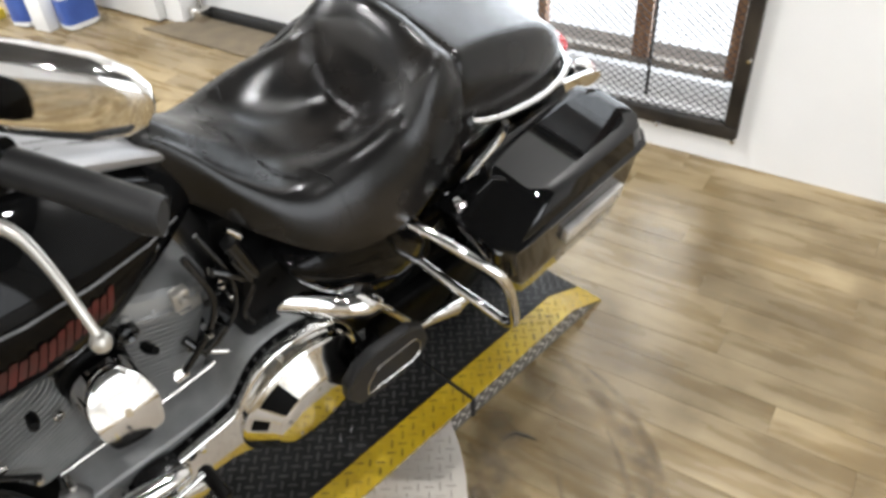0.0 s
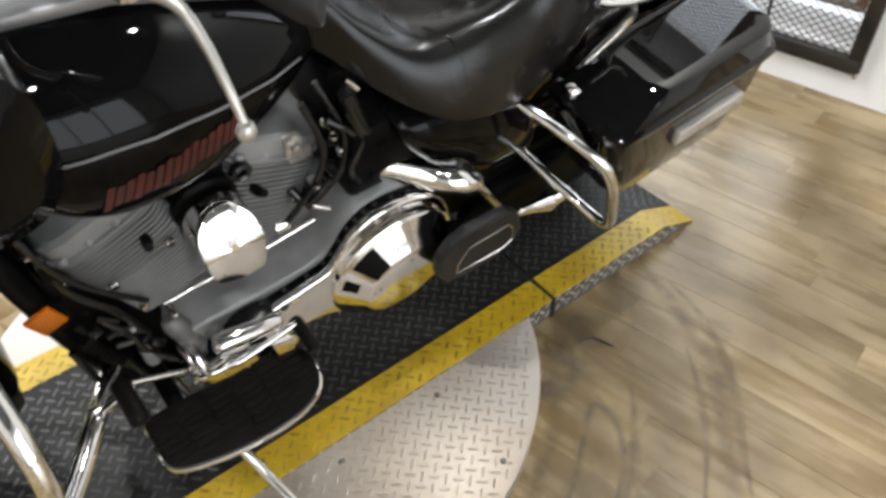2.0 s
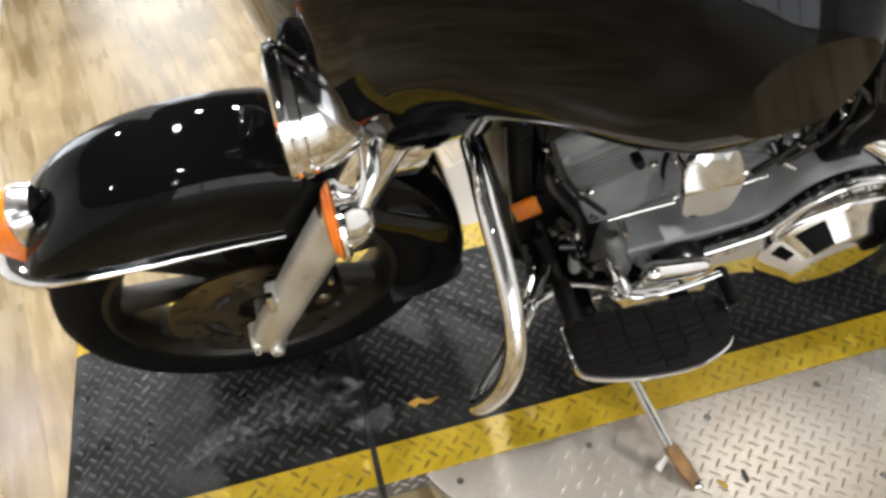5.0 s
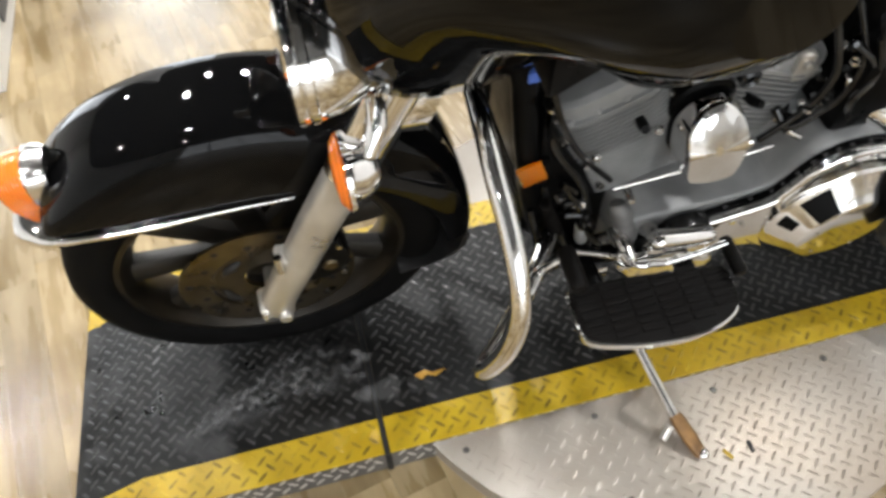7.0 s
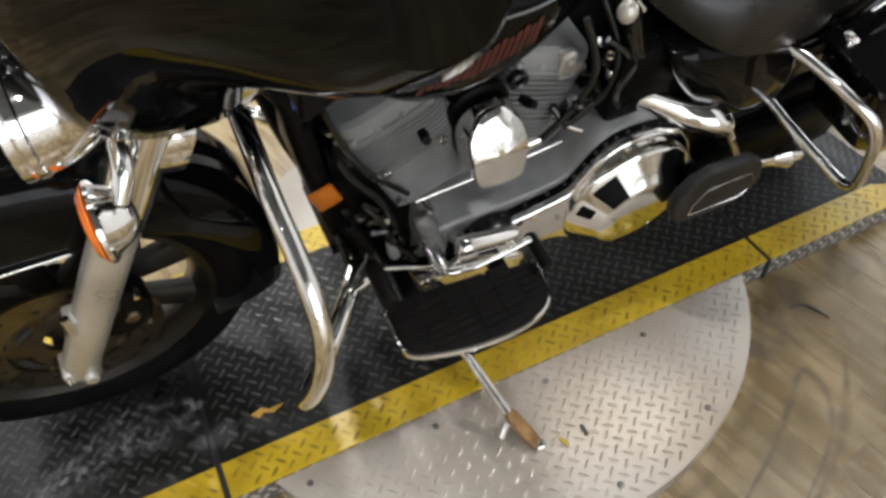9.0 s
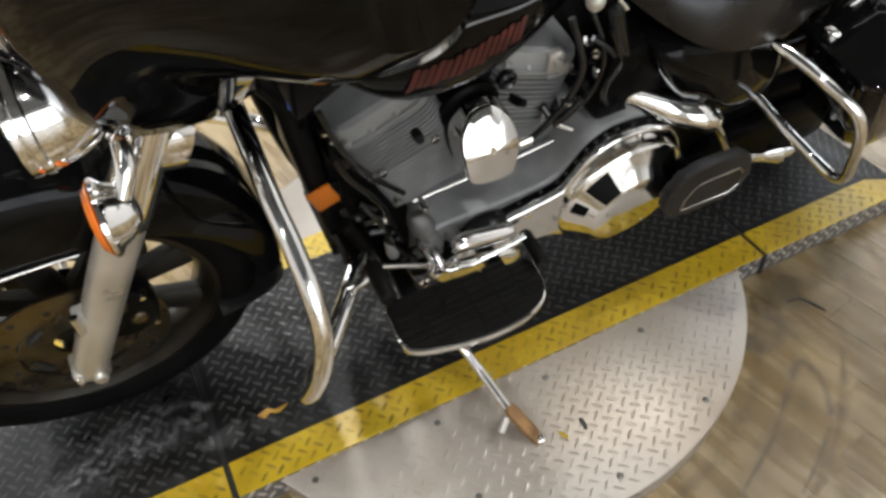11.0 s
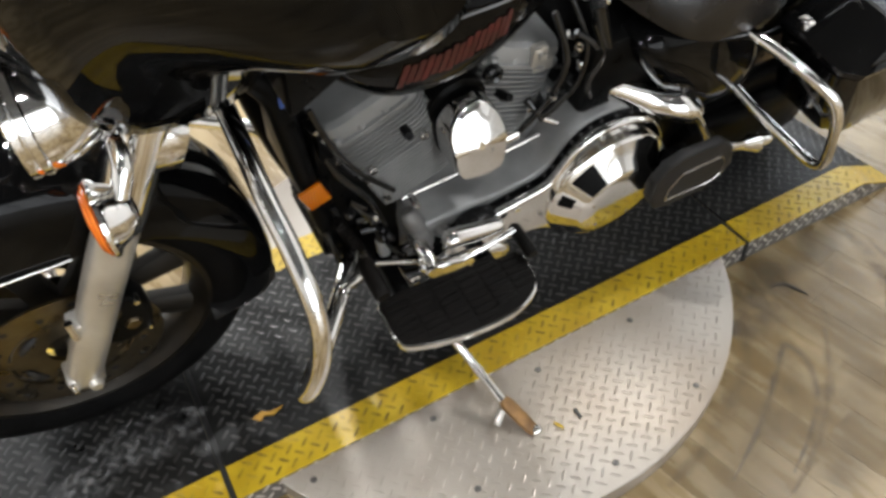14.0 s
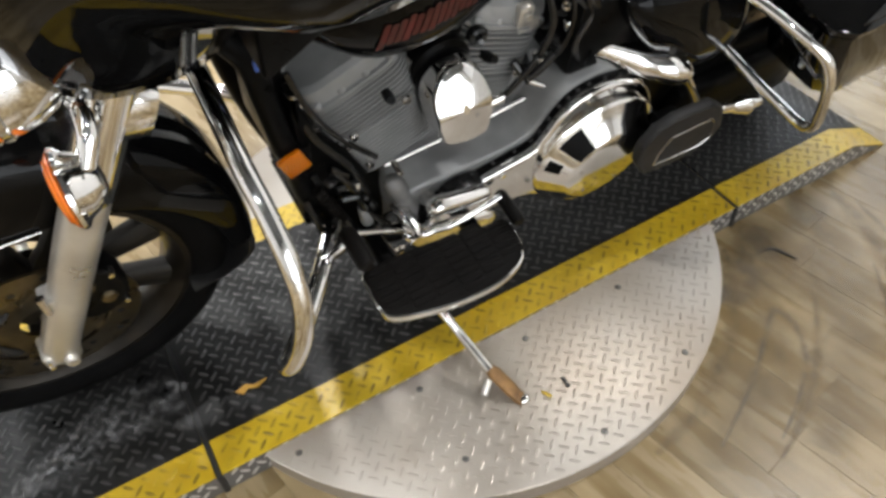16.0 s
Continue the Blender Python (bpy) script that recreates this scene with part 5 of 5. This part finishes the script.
for x, z, r in ((0.468, 0.64, 0.006), (0.487, 0.575, 0.007), (0.535, 0.50, 0.006), (0.572, 0.43, 0.008), (0.54, 0.36, 0.006), (0.575, 0.30, 0.009), (0.52, 0.30, 0.005)):
    part("frame_bolt", turned([(0, -0.112), (r * 0.8, -0.112), (r, -0.109), (r, -0.098), (0, -0.098)], "y", 12, (x, 0, z)), DULL_CHROME, bike)
for pts, r in (([(0.455, -0.10, 0.70), (0.475, -0.118, 0.63), (0.515, -0.122, 0.55), (0.575, -0.125, 0.47)], 0.005), ([(0.50, -0.11, 0.46), (0.53, -0.128, 0.41), (0.545, -0.13, 0.34), (0.585, -0.14, 0.28)], 0.006), ([(0.93, -0.13, 0.70), (0.95, -0.145, 0.64), (0.93, -0.15, 0.59), (0.945, -0.15, 0.545)], 0.006), ([(0.90, -0.125, 0.69), (0.935, -0.14, 0.66), (0.965, -0.135, 0.60)], 0.005)):
    part("cable", tube(pts, r, 6, 8), GLOSS_BLACK, bike, "black cable")
clutter = random.Random(11)
for k in range(16):
    f = k / 15
    x, y, z = 0.945 - 0.075 * f + clutter.uniform(-0.018, 0.018), -0.118 + clutter.uniform(-0.012, 0.012), 0.725 - 0.225 * f + clutter.uniform(-0.012, 0.012)
    w = clutter.uniform(0.006, 0.012)
    shape = block((-w, -0.007, -0.005), (w, 0.007, 0.005), 0.002, 1) if k % 3 else tube([(-w * 1.6, 0, 0), (w * 1.6, 0, 0.004)], 0.006, 2, 10, False)
    part("wiring_plug", moved(shape, pose(x, y, z, clutter.uniform(-30, 30), clutter.uniform(20, 80), clutter.uniform(-30, 30))), CHROME if k % 5 in (0, 2) else GLOSS_BLACK, bike, "small shiny wiring plug")
for k in range(14):
    f = k / 13
    x, y, z = 0.50 + 0.075 * f + clutter.uniform(-0.02, 0.02), -0.118 + clutter.uniform(-0.012, 0.008), 0.46 - 0.20 * f + clutter.uniform(-0.015, 0.015)
    w = clutter.uniform(0.007, 0.014)
    shape = block((-w, -0.008, -0.006), (w, 0.008, 0.006), 0.002, 1) if k % 2 else tube([(-w * 1.4, 0, 0), (w * 1.4, 0, 0.005)], 0.007, 2, 10, False)
    part("wiring_plug", moved(shape, pose(x, y, z, clutter.uniform(-40, 40), clutter.uniform(0, 90), clutter.uniform(-40, 40))), DULL_CHROME if k == 3 else GLOSS_BLACK, bike)
part("frame_strut", tube([(0.93, -0.125, 0.735), (0.955, -0.135, 0.665), (0.985, -0.135, 0.60), (1.01, -0.13, 0.545)], 0.013, 6, 14), GLOSS_BLACK, bike, "glossy black rear frame tube")
part("wiring_connector", block((0.412, -0.112, 0.732), (0.434, -0.092, 0.752), 0.003), BLUE_PLASTIC, bike, "small blue wiring connector")
# made-up black block, darkens the gap behind the wiring
part("rear_dark_block", block((0.925, -0.085, 0.53), (0.985, 0.10, 0.735), 0.012), DARK_METAL, bike, "added black block that darkens the gap behind the rear cylinder")
part("battery_box", block((0.93, -0.15, 0.50), (1.14, 0.15, 0.66), 0.015), DARK_METAL, bike)
part("transmission", block((0.98, -0.07, 0.22), (1.28, 0.12, 0.44), 0.02), ENGINE, bike, "silver gearbox")
part("swingarm", loft([oval(-0.125, 0.335, 0.022, h, 4, 20, x) for x, h in ((1.17, 0.035), (1.20, 0.05), (1.36, 0.045), (1.60, 0.032), (1.66, 0.02))]), DARK_METAL, bike, "black swingarm")
# added dark shape filling an unidentified black area beside the rear wheel
part("lower_dark_filler", loft([oval(-0.155, 0.245, 0.032 * g, 0.09 * g, 4, 24, x) for x, g in ((1.22, 0.6), (1.24, 0.95), (1.30, 1.0), (1.50, 0.95), (1.60, 0.8), (1.62, 0.5))]), DARK_METAL, bike, "black filler for the dark mass beside the rear wheel")
part("belt_pulley_cover", plate(rounded([(1.14, 0.33), (1.18, 0.45), (1.28, 0.50), (1.36, 0.46), (1.38, 0.38), (1.30, 0.30), (1.20, 0.27)]), -0.15, -0.09, 0.008), DARK_METAL, bike, "black pulley cover")
part("drive_belt_guard", block((1.2, -0.105, 0.40), (1.6, -0.085, 0.44), 0.006), DARK_METAL, bike)

# exhaust
ex = part("exhaust_pipe", tube([(0.944, -0.104, 0.563), (0.950, -0.106, 0.559), (0.99, -0.120, 0.536), (1.03, -0.136, 0.517), (1.082, -0.165, 0.495), (1.118, -0.197, 0.489), (1.142, -0.208, 0.478), (1.158, -0.211, 0.464), (1.164, -0.212, 0.456)], [0.020, 0.026, 0.0285, 0.029, 0.0295, 0.0295, 0.028, 0.022, 0.013], 5, 24), CHROME, bike, "chrome crossover exhaust shield")
part("shield_clamp", tube([(1.05, -0.146, 0.5055), (1.054, -0.148, 0.504)], 0.0302, 2, 24, False), DULL_CHROME, ex)
part("exhaust_tail", tube([(1.155, -0.21, 0.468), (1.19, -0.213, 0.425), (1.225, -0.214, 0.372), (1.258, -0.216, 0.32)], [0.012, 0.009, 0.0085, 0.010], 6, 14), CHROME, ex)
part("muffler", tube([(1.27, 0.20, 0.245), (1.34, 0.215, 0.235), (1.45, 0.22, 0.23), (1.95, 0.22, 0.24), (2.12, 0.22, 0.245)], [0.022, 0.03, 0.042, 0.044, 0.04], 5, 22), CHROME, bike, "chrome muffler")
part("pillion_mount", tube([(1.20, -0.262, 0.392), (1.255, -0.26, 0.365), (1.31, -0.25, 0.328), (1.345, -0.245, 0.308), (1.375, -0.24, 0.290), (1.40, -0.238, 0.282), (1.43, -0.236, 0.272)], [0.009, 0.010, 0.012, 0.016, 0.021, 0.015, 0.010], 5, 14), CHROME, bike, "chrome pillion footboard bracket")

# rider's footboard with rubber pad
BOARD = [(0.489, -0.233), (0.481, -0.270), (0.480, -0.303), (0.486, -0.325), (0.503, -0.338), (0.535, -0.349), (0.575, -0.358), (0.62, -0.364), (0.67, -0.365), (0.709, -0.360), (0.745, -0.346), (0.763, -0.325), (0.770, -0.295), (0.766, -0.258), (0.71, -0.247), (0.66, -0.239), (0.573, -0.23)]
board_out = rounded(BOARD)
board = part("footboard", plate(board_out, 0.302, 0.321, 0.004, "z"), CHROME, bike, "footboard with chrome rim")
pad_out = [(0.624 + (x - 0.624) * 0.975, -0.297 + (y + 0.297) * 0.945) for x, y in board_out]
pad = part("rubber_pad", plate(pad_out, 0.3215, 0.327, 0.003, "z"), PAD, board, "ribbed black rubber pad")


def outer_edge(x):
    """Outer side of the footboard at x."""
    pts = [p for p in BOARD if p[1] < -0.30]
    for (xa, ya), (xb, yb) in zip(pts, pts[1:]):
        if xa <= x <= xb:
            return ya + (yb - ya) * (x - xa) / (xb - xa)
    return -0.33


for i in range(6):
    for j in range(8):
        x, y = 0.511 + i * 0.0455, -0.247 - j * 0.0145
        if y - 0.012 < outer_edge(x - 0.015) or y - 0.012 < outer_edge(x + 0.015) or (i == 5 and j == 0):
            continue
        part("pad_rib", block((x - 0.0200, y - 0.0050, 0.3272), (x + 0.0200, y + 0.0050, 0.3305), 0.001, 1), PAD, pad)
part("board_hinge", block((0.53, -0.25, 0.272), (0.56, -0.13, 0.301), 0.005), DARK_METAL, board)
part("board_hinge", block((0.70, -0.27, 0.272), (0.73, -0.13, 0.301), 0.005), DARK_METAL, board)
part("footboard", plate([(x, -y) for x, y in board_out], 0.294, 0.321, 0.004, "z"), PAD, bike)
# shifter: heel-toe lever with rubber pegs
shift = part("shift_lever", tube([(0.593, -0.212, 0.352), (0.612, -0.230, 0.350), (0.635, -0.232, 0.348), (0.66, -0.232, 0.340), (0.715, -0.232, 0.348), (0.768, -0.230, 0.358)], 0.0058, 6, 12), CHROME, bike, "chrome heel-toe shift lever")
part("toe_arm", tube([(0.595, -0.20, 0.331), (0.548, -0.20, 0.3635), (0.498, -0.20, 0.396)], 0.0052, 4, 10), CHROME, shift)
part("toe_peg", turned([(0, -0.272), (0.012, -0.271), (0.0155, -0.266), (0.0155, -0.20), (0.012, -0.194), (0, -0.194)], "y", 20, (0.483, 0, 0.405)), PAD, shift, "black rubber toe peg")
part("heel_peg", turned([(0, -0.288), (0.010, -0.287), (0.0125, -0.282), (0.0125, -0.222), (0.009, -0.216), (0, -0.216)], "y", 20, (0.774, 0, 0.348)), PAD, shift, "black rubber heel peg")
part("shift_pivot", turned([(0, -0.226), (0.007, -0.226), (0.0085, -0.222), (0.012, -0.221), (0.014, -0.217), (0.014, -0.15), (0, -0.15)], "y", 20, (0.600, 0, 0.350)), DULL_CHROME, shift)
part("filter_cover", loft([[(0.72 + (x - 0.72) * g, -w, 0.35 + (z - 0.35) * g) for x, z in rounded([(0.672, 0.366), (0.69, 0.384), (0.72, 0.387), (0.752, 0.375), (0.768, 0.345), (0.75, 0.312), (0.70, 0.30), (0.68, 0.32)])] for w, g in ((0.17, 0.97), (0.19, 1.0), (0.198, 0.96), (0.201, 0.85))]), GLOSS_BLACK, bike, "black round cover")
part("linkage_cover", tube([(0.634, -0.205, 0.386), (0.639, -0.206, 0.384), (0.652, -0.207, 0.380), (0.735, -0.207, 0.362), (0.748, -0.206, 0.359), (0.753, -0.205, 0.357)], [0.010, 0.016, 0.0185, 0.0185, 0.015, 0.008], 3, 20), CHROME, bike, "small chrome linkage cover")
part("lower_cover", loft([[(0.685 + (x - 0.685) * g, -w, 0.262 + (z - 0.262) * g) for x, z in rounded([(0.586, 0.330), (0.600, 0.274), (0.625, 0.250), (0.70, 0.224), (0.778, 0.216), (0.794, 0.244), (0.776, 0.276), (0.725, 0.300), (0.67, 0.312), (0.63, 0.322)])] for w, g in ((0.186, 0.95), (0.200, 1.0), (0.209, 0.98), (0.215, 0.90), (0.217, 0.80))]), CHROME, bike, "curved chrome lower cover")

# pillion footboard, folded
PIL = [(1.072, 0.294), (1.040, 0.345), (1.036, 0.395), (1.058, 0.434), (1.096, 0.447), (1.188, 0.441), (1.226, 0.408), (1.249, 0.345), (1.236, 0.300), (1.20, 0.284), (1.12, 0.284)]
pillion = part("pillion_footboard", plate(PIL, -0.285, -0.262, 0.006, "y", 2), GRIP, bike, "black rubber pillion footboard folded up")
INLAY = [(1.088, 0.318), (1.086, 0.352), (1.104, 0.392), (1.20, 0.394), (1.218, 0.37), (1.226, 0.328), (1.205, 0.312)]
part("pad_outline", tube([(x, -0.2862, z) for x, z in INLAY + INLAY[:1]], 0.0011, 1, 6, False), DULL_CHROME, pillion)
part("hinge_block", block((1.10, -0.262, 0.335), (1.15, -0.225, 0.405), 0.008), DARK_METAL, pillion)
part("pillion_support", tube([(1.12, -0.265, 0.37), (1.13, -0.20, 0.35), (1.15, -0.12, 0.33)], 0.016, 4, 12), DARK_METAL, pillion)

# engine guard: one bar from side to side
GUARD = [(0.35, -0.05, 0.715), (0.349, -0.12, 0.695), (0.349, -0.19, 0.661), (0.353, -0.25, 0.622), (0.354, -0.305, 0.575), (0.350, -0.338, 0.52), (0.336, -0.352, 0.45), (0.318, -0.348, 0.38), (0.306, -0.338, 0.342), (0.318, -0.322, 0.334), (0.372, -0.272, 0.345), (0.439, -0.200, 0.363), (0.485, -0.13, 0.34)]
guard = part("engine_guard", tube([(0.352, 0.0, 0.722)] + GUARD, 0.0155, 8, 18), CHROME, bike, "chrome engine guard bar")
part("engine_guard", tube([(0.352, 0.0, 0.722)] + [(x, -y, z) for x, y, z in GUARD], 0.0155, 8, 18), CHROME, bike, "chrome engine guard bar")
part("guard_clamp", tube([(0.430, -0.203, 0.368), (0.462, -0.196, 0.362), (0.497, -0.182, 0.354)], [0.013, 0.0105, 0.0105], 2, 14), DULL_CHROME, guard, "worn steel guard clamp")
part("clamp_bolt", turned([(0, -0.222), (0.007, -0.222), (0.009, -0.218), (0.009, -0.195), (0, -0.195)], "y", 14, (0.433, 0, 0.368)), DULL_CHROME, guard)

# side stand
stand = part("side_stand", tube([(0.56, -0.14, 0.24), (0.585, -0.25, 0.235), (0.61, -0.35, 0.205), (0.635, -0.445, 0.165)], [0.015, 0.010, 0.009, 0.010], 5, 14), DULL_CHROME, bike, "chrome side stand, extended")
part("stand_foot", moved(loft([oval(0, 0, 0.012 * g, 0.008, 3, 16, y, "y") for y, g in ((-0.055, 0.5), (-0.045, 0.95), (-0.01, 1.15), (0.025, 1.1), (0.04, 0.7))]), pose(0.652, -0.475, 0.145, 22, 0, 22)), RUST, stand, "rusty worn stand foot")
part("stand_bumper", tube([(0.628, -0.46, 0.152), (0.608, -0.478, 0.142)], 0.007, 2, 12, False), FORK, stand)
part("stand_tip", turned([(0, -0.011), (0.009, -0.008), (0.011, 0), (0.009, 0.008), (0, 0.011)], "x", 14, (0.672, -0.517, 0.128)), DULL_CHROME, stand)

# ---- floor planks, last ----
PW, PL = 0.092, 0.72
plank_mesh = mesh_of("plank", block((-PW / 2 + 0.0002, -PL / 2 + 0.0002, -0.005), (PW / 2 - 0.0002, PL / 2 - 0.0002, 0), 0.0004, 1), PLANK)
rng = random.Random(4)
verts, faces = [], []
for i in range(int(7.0 / PW)):
    x = -PW / 2 - i * PW
    y = Y0 + rng.uniform(0, PL)
    while y < Y1 + PL:
        near = -2.3 < x and -1.5 < y < 1.9
        if near:
            ob = new("plank", plank_mesh)
            ob.parent = floor
            ob.location = (x, min(y, Y1 - PL / 2), 0)
        else:
            a, b, c, d = x - PW / 2 + 0.0002, x + PW / 2 - 0.0002, y - PL / 2 + 0.0002, min(y + PL / 2 - 0.0002, Y1)
            k = len(verts)
            verts += [(a, c, -0.005), (b, c, -0.005), (b, d, -0.005), (a, d, -0.005), (a, c, 0), (b, c, 0), (b, d, 0), (a, d, 0)]
            faces += [(k + 4, k + 5, k + 6, k + 7), (k, k + 1, k + 5, k + 4), (k + 1, k + 2, k + 6, k + 5), (k + 2, k + 3, k + 7, k + 6), (k + 3, k, k + 4, k + 7)]
        y += PL
far = bpy.data.meshes.new("far_planks")
far.from_pydata(verts, [], faces)
far.materials.append(PLANK_FAR)
ob = new("far_planks", far)
ob.parent = floor
tagged(ob, "oak-look vinyl planks", kind="stuff")

# marks on the floor, worn in, the broadest with painted shade: thin bands that fade at their edges
def mark_material(name, colour, strength, grain=18):
    m, tree, b = nodes_of(name)
    n, ln = tree.nodes.new, tree.links.new
    b.inputs["Base Color"].default_value = (*colour, 1)
    b.inputs["Roughness"].default_value = 0.4
    co, tex, cut, edge, fade, mult = n("ShaderNodeTexCoord"), n("ShaderNodeTexNoise"), n("ShaderNodeMapRange"), n("ShaderNodeSeparateXYZ"), n("ShaderNodeValToRGB"), n("ShaderNodeMath")
    tex.inputs["Scale"].default_value, tex.inputs["Detail"].default_value = grain, 6
    cut.inputs["From Min"].default_value, cut.inputs["From Max"].default_value, cut.inputs["To Min"].default_value, cut.inputs["To Max"].default_value = 0.42 if grain > 40 else 0.3, 0.7, 0.0 if grain > 40 else 0.1, strength
    fade.color_ramp.elements[0].color, fade.color_ramp.elements[1].color = (0, 0, 0, 1), (0, 0, 0, 1)
    fade.color_ramp.elements.new(0.5).color = (1, 1, 1, 1)
    fade.color_ramp.interpolation = "EASE"
    mult.operation = "MULTIPLY"
    ln(co.outputs["Object"], tex.inputs["Vector"])
    ln(tex.outputs["Fac"], cut.inputs["Value"])
    ln(co.outputs["UV"], edge.inputs["Vector"])
    ln(edge.outputs["X"], fade.inputs["Fac"])
    ln(fade.outputs["Color"], mult.inputs[0])
    ln(cut.outputs["Result"], mult.inputs[1])
    ln(mult.outputs[0], b.inputs["Alpha"])
    return m


SCUFF = mark_material("grey_rubber_scuff", (0.075, 0.062, 0.050), 0.95)
SMEAR = mark_material("brown_tyre_smear", (0.10, 0.066, 0.028), 0.75)
GRIME_SHADE = mark_material("dull_floor_grime_and_shade", (0.115, 0.082, 0.040), 0.62, 9)
lift = 0.0005


def floor_mark(points, width, material, label):
    """A band along a smooth line on the floor, narrowing at its ends."""
    global lift
    lift += 0.0001
    line = smooth_line([(x, y, lift) for x, y in points], 8)
    verts, faces, across = [], [], []
    for k, p in enumerate(line):
        way = line[min(k + 1, len(line) - 1)] - line[max(k - 1, 0)]
        side = Vector((-way.y, way.x, 0)).normalized() * width / 2 * (0.3 + 0.7 * math.sin(math.pi * k / (len(line) - 1)))
        verts += [p - side, p + side]
        if k:
            j = 2 * k
            faces.append((j - 2, j - 1, j + 1, j))
            across.append((0, 1, 1, 0))
    me = bpy.data.meshes.new("scuff_mark")
    me.from_pydata(verts, [], [f[::-1] for f in faces])
    layer = me.uv_layers.new(name="across")
    for f, us in enumerate(across):
        for c, u in enumerate(us[::-1]):
            layer.data[4 * f + c].uv = (u, 0.5)
    me.materials.append(material)
    ob = new("scuff_mark", me)
    ob.visible_shadow = False
    return tagged(ob, label, "floor mark", "tyre scuffs")


floor_mark([(-0.408, -0.402), (-0.28, -0.34), (-0.17, -0.27), (-0.10, -0.228), (-0.096, -0.285), (-0.142, -0.35), (-0.217, -0.403), (-0.305, -0.447)], 0.026, SCUFF, "looped grey rubber scuff worn into the floor")
floor_mark([(0.27, -0.05), (0.247, -0.14), (0.2, -0.27), (0.11, -0.40), (-0.05, -0.54), (-0.20, -0.64)], 0.085, SMEAR, "broad brown tyre smear on the floor")
floor_mark([(0.29, -0.10), (0.262, -0.22), (0.185, -0.355), (0.085, -0.456), (-0.02, -0.56)], 0.04, SMEAR, "narrow brown tyre smear on the floor")
floor_mark([(-0.18, -0.15), (-0.10, -0.135), (-0.02, -0.10), (0.05, -0.04)], 0.17, SCUFF, "dark grime patch beside the platform joint")
for r, a0, a1, w in ((0.625, -82, -30, 0.07), (0.79, -70, -40, 0.035), (0.93, -58, -34, 0.03)):
    floor_mark([(-0.605 + r * math.cos(radians(a0 + (a1 - a0) * k / 6)), 0.268 + r * math.sin(radians(a0 + (a1 - a0) * k / 6))) for k in range(7)], w, SMEAR, "curved brown tyre smear round the turntable")
# wide bands: real smudges plus shade painted in to darken the floor here
for r, a0, a1, w in ((0.70, -78, -14, 0.22), (0.84, -66, -18, 0.30)):
    floor_mark([(-0.605 + r * math.cos(radians(a0 + (a1 - a0) * k / 6)), 0.268 + r * math.sin(radians(a0 + (a1 - a0) * k / 6))) for k in range(7)], w, GRIME_SHADE, "dull brown grime and painted-in shade on the floor round the turntable")
CHALK = mark_material("white_chalky_residue", (0.34, 0.34, 0.35), 0.30, 70)


def deck_smear(points, width):
    """A chalky smear dried on the first deck panel."""
    ob = floor_mark(points, width, CHALK, "white chalky smear")
    ob.name, ob.location.z, ob.parent = "chalk_smear", H + 0.0002, platform
    for key in ("category", "group"):
        del ob[key]


deck_smear([(-1.47, 0.20), (-1.42, 0.235), (-1.36, 0.258), (-1.30, 0.257), (-1.25, 0.242), (-1.228, 0.215)], 0.045)
deck_smear([(-1.50, 0.16), (-1.43, 0.20), (-1.37, 0.21), (-1.31, 0.23)], 0.10)
deck_smear([(-1.40, 0.19), (-1.33, 0.18), (-1.27, 0.20), (-1.235, 0.17)], 0.09)
deck_smear([(-1.238, 0.21), (-1.232, 0.16), (-1.230, 0.12)], 0.02)
deck_smear([(-1.56, 0.15), (-1.48, 0.17), (-1.40, 0.14)], 0.09)
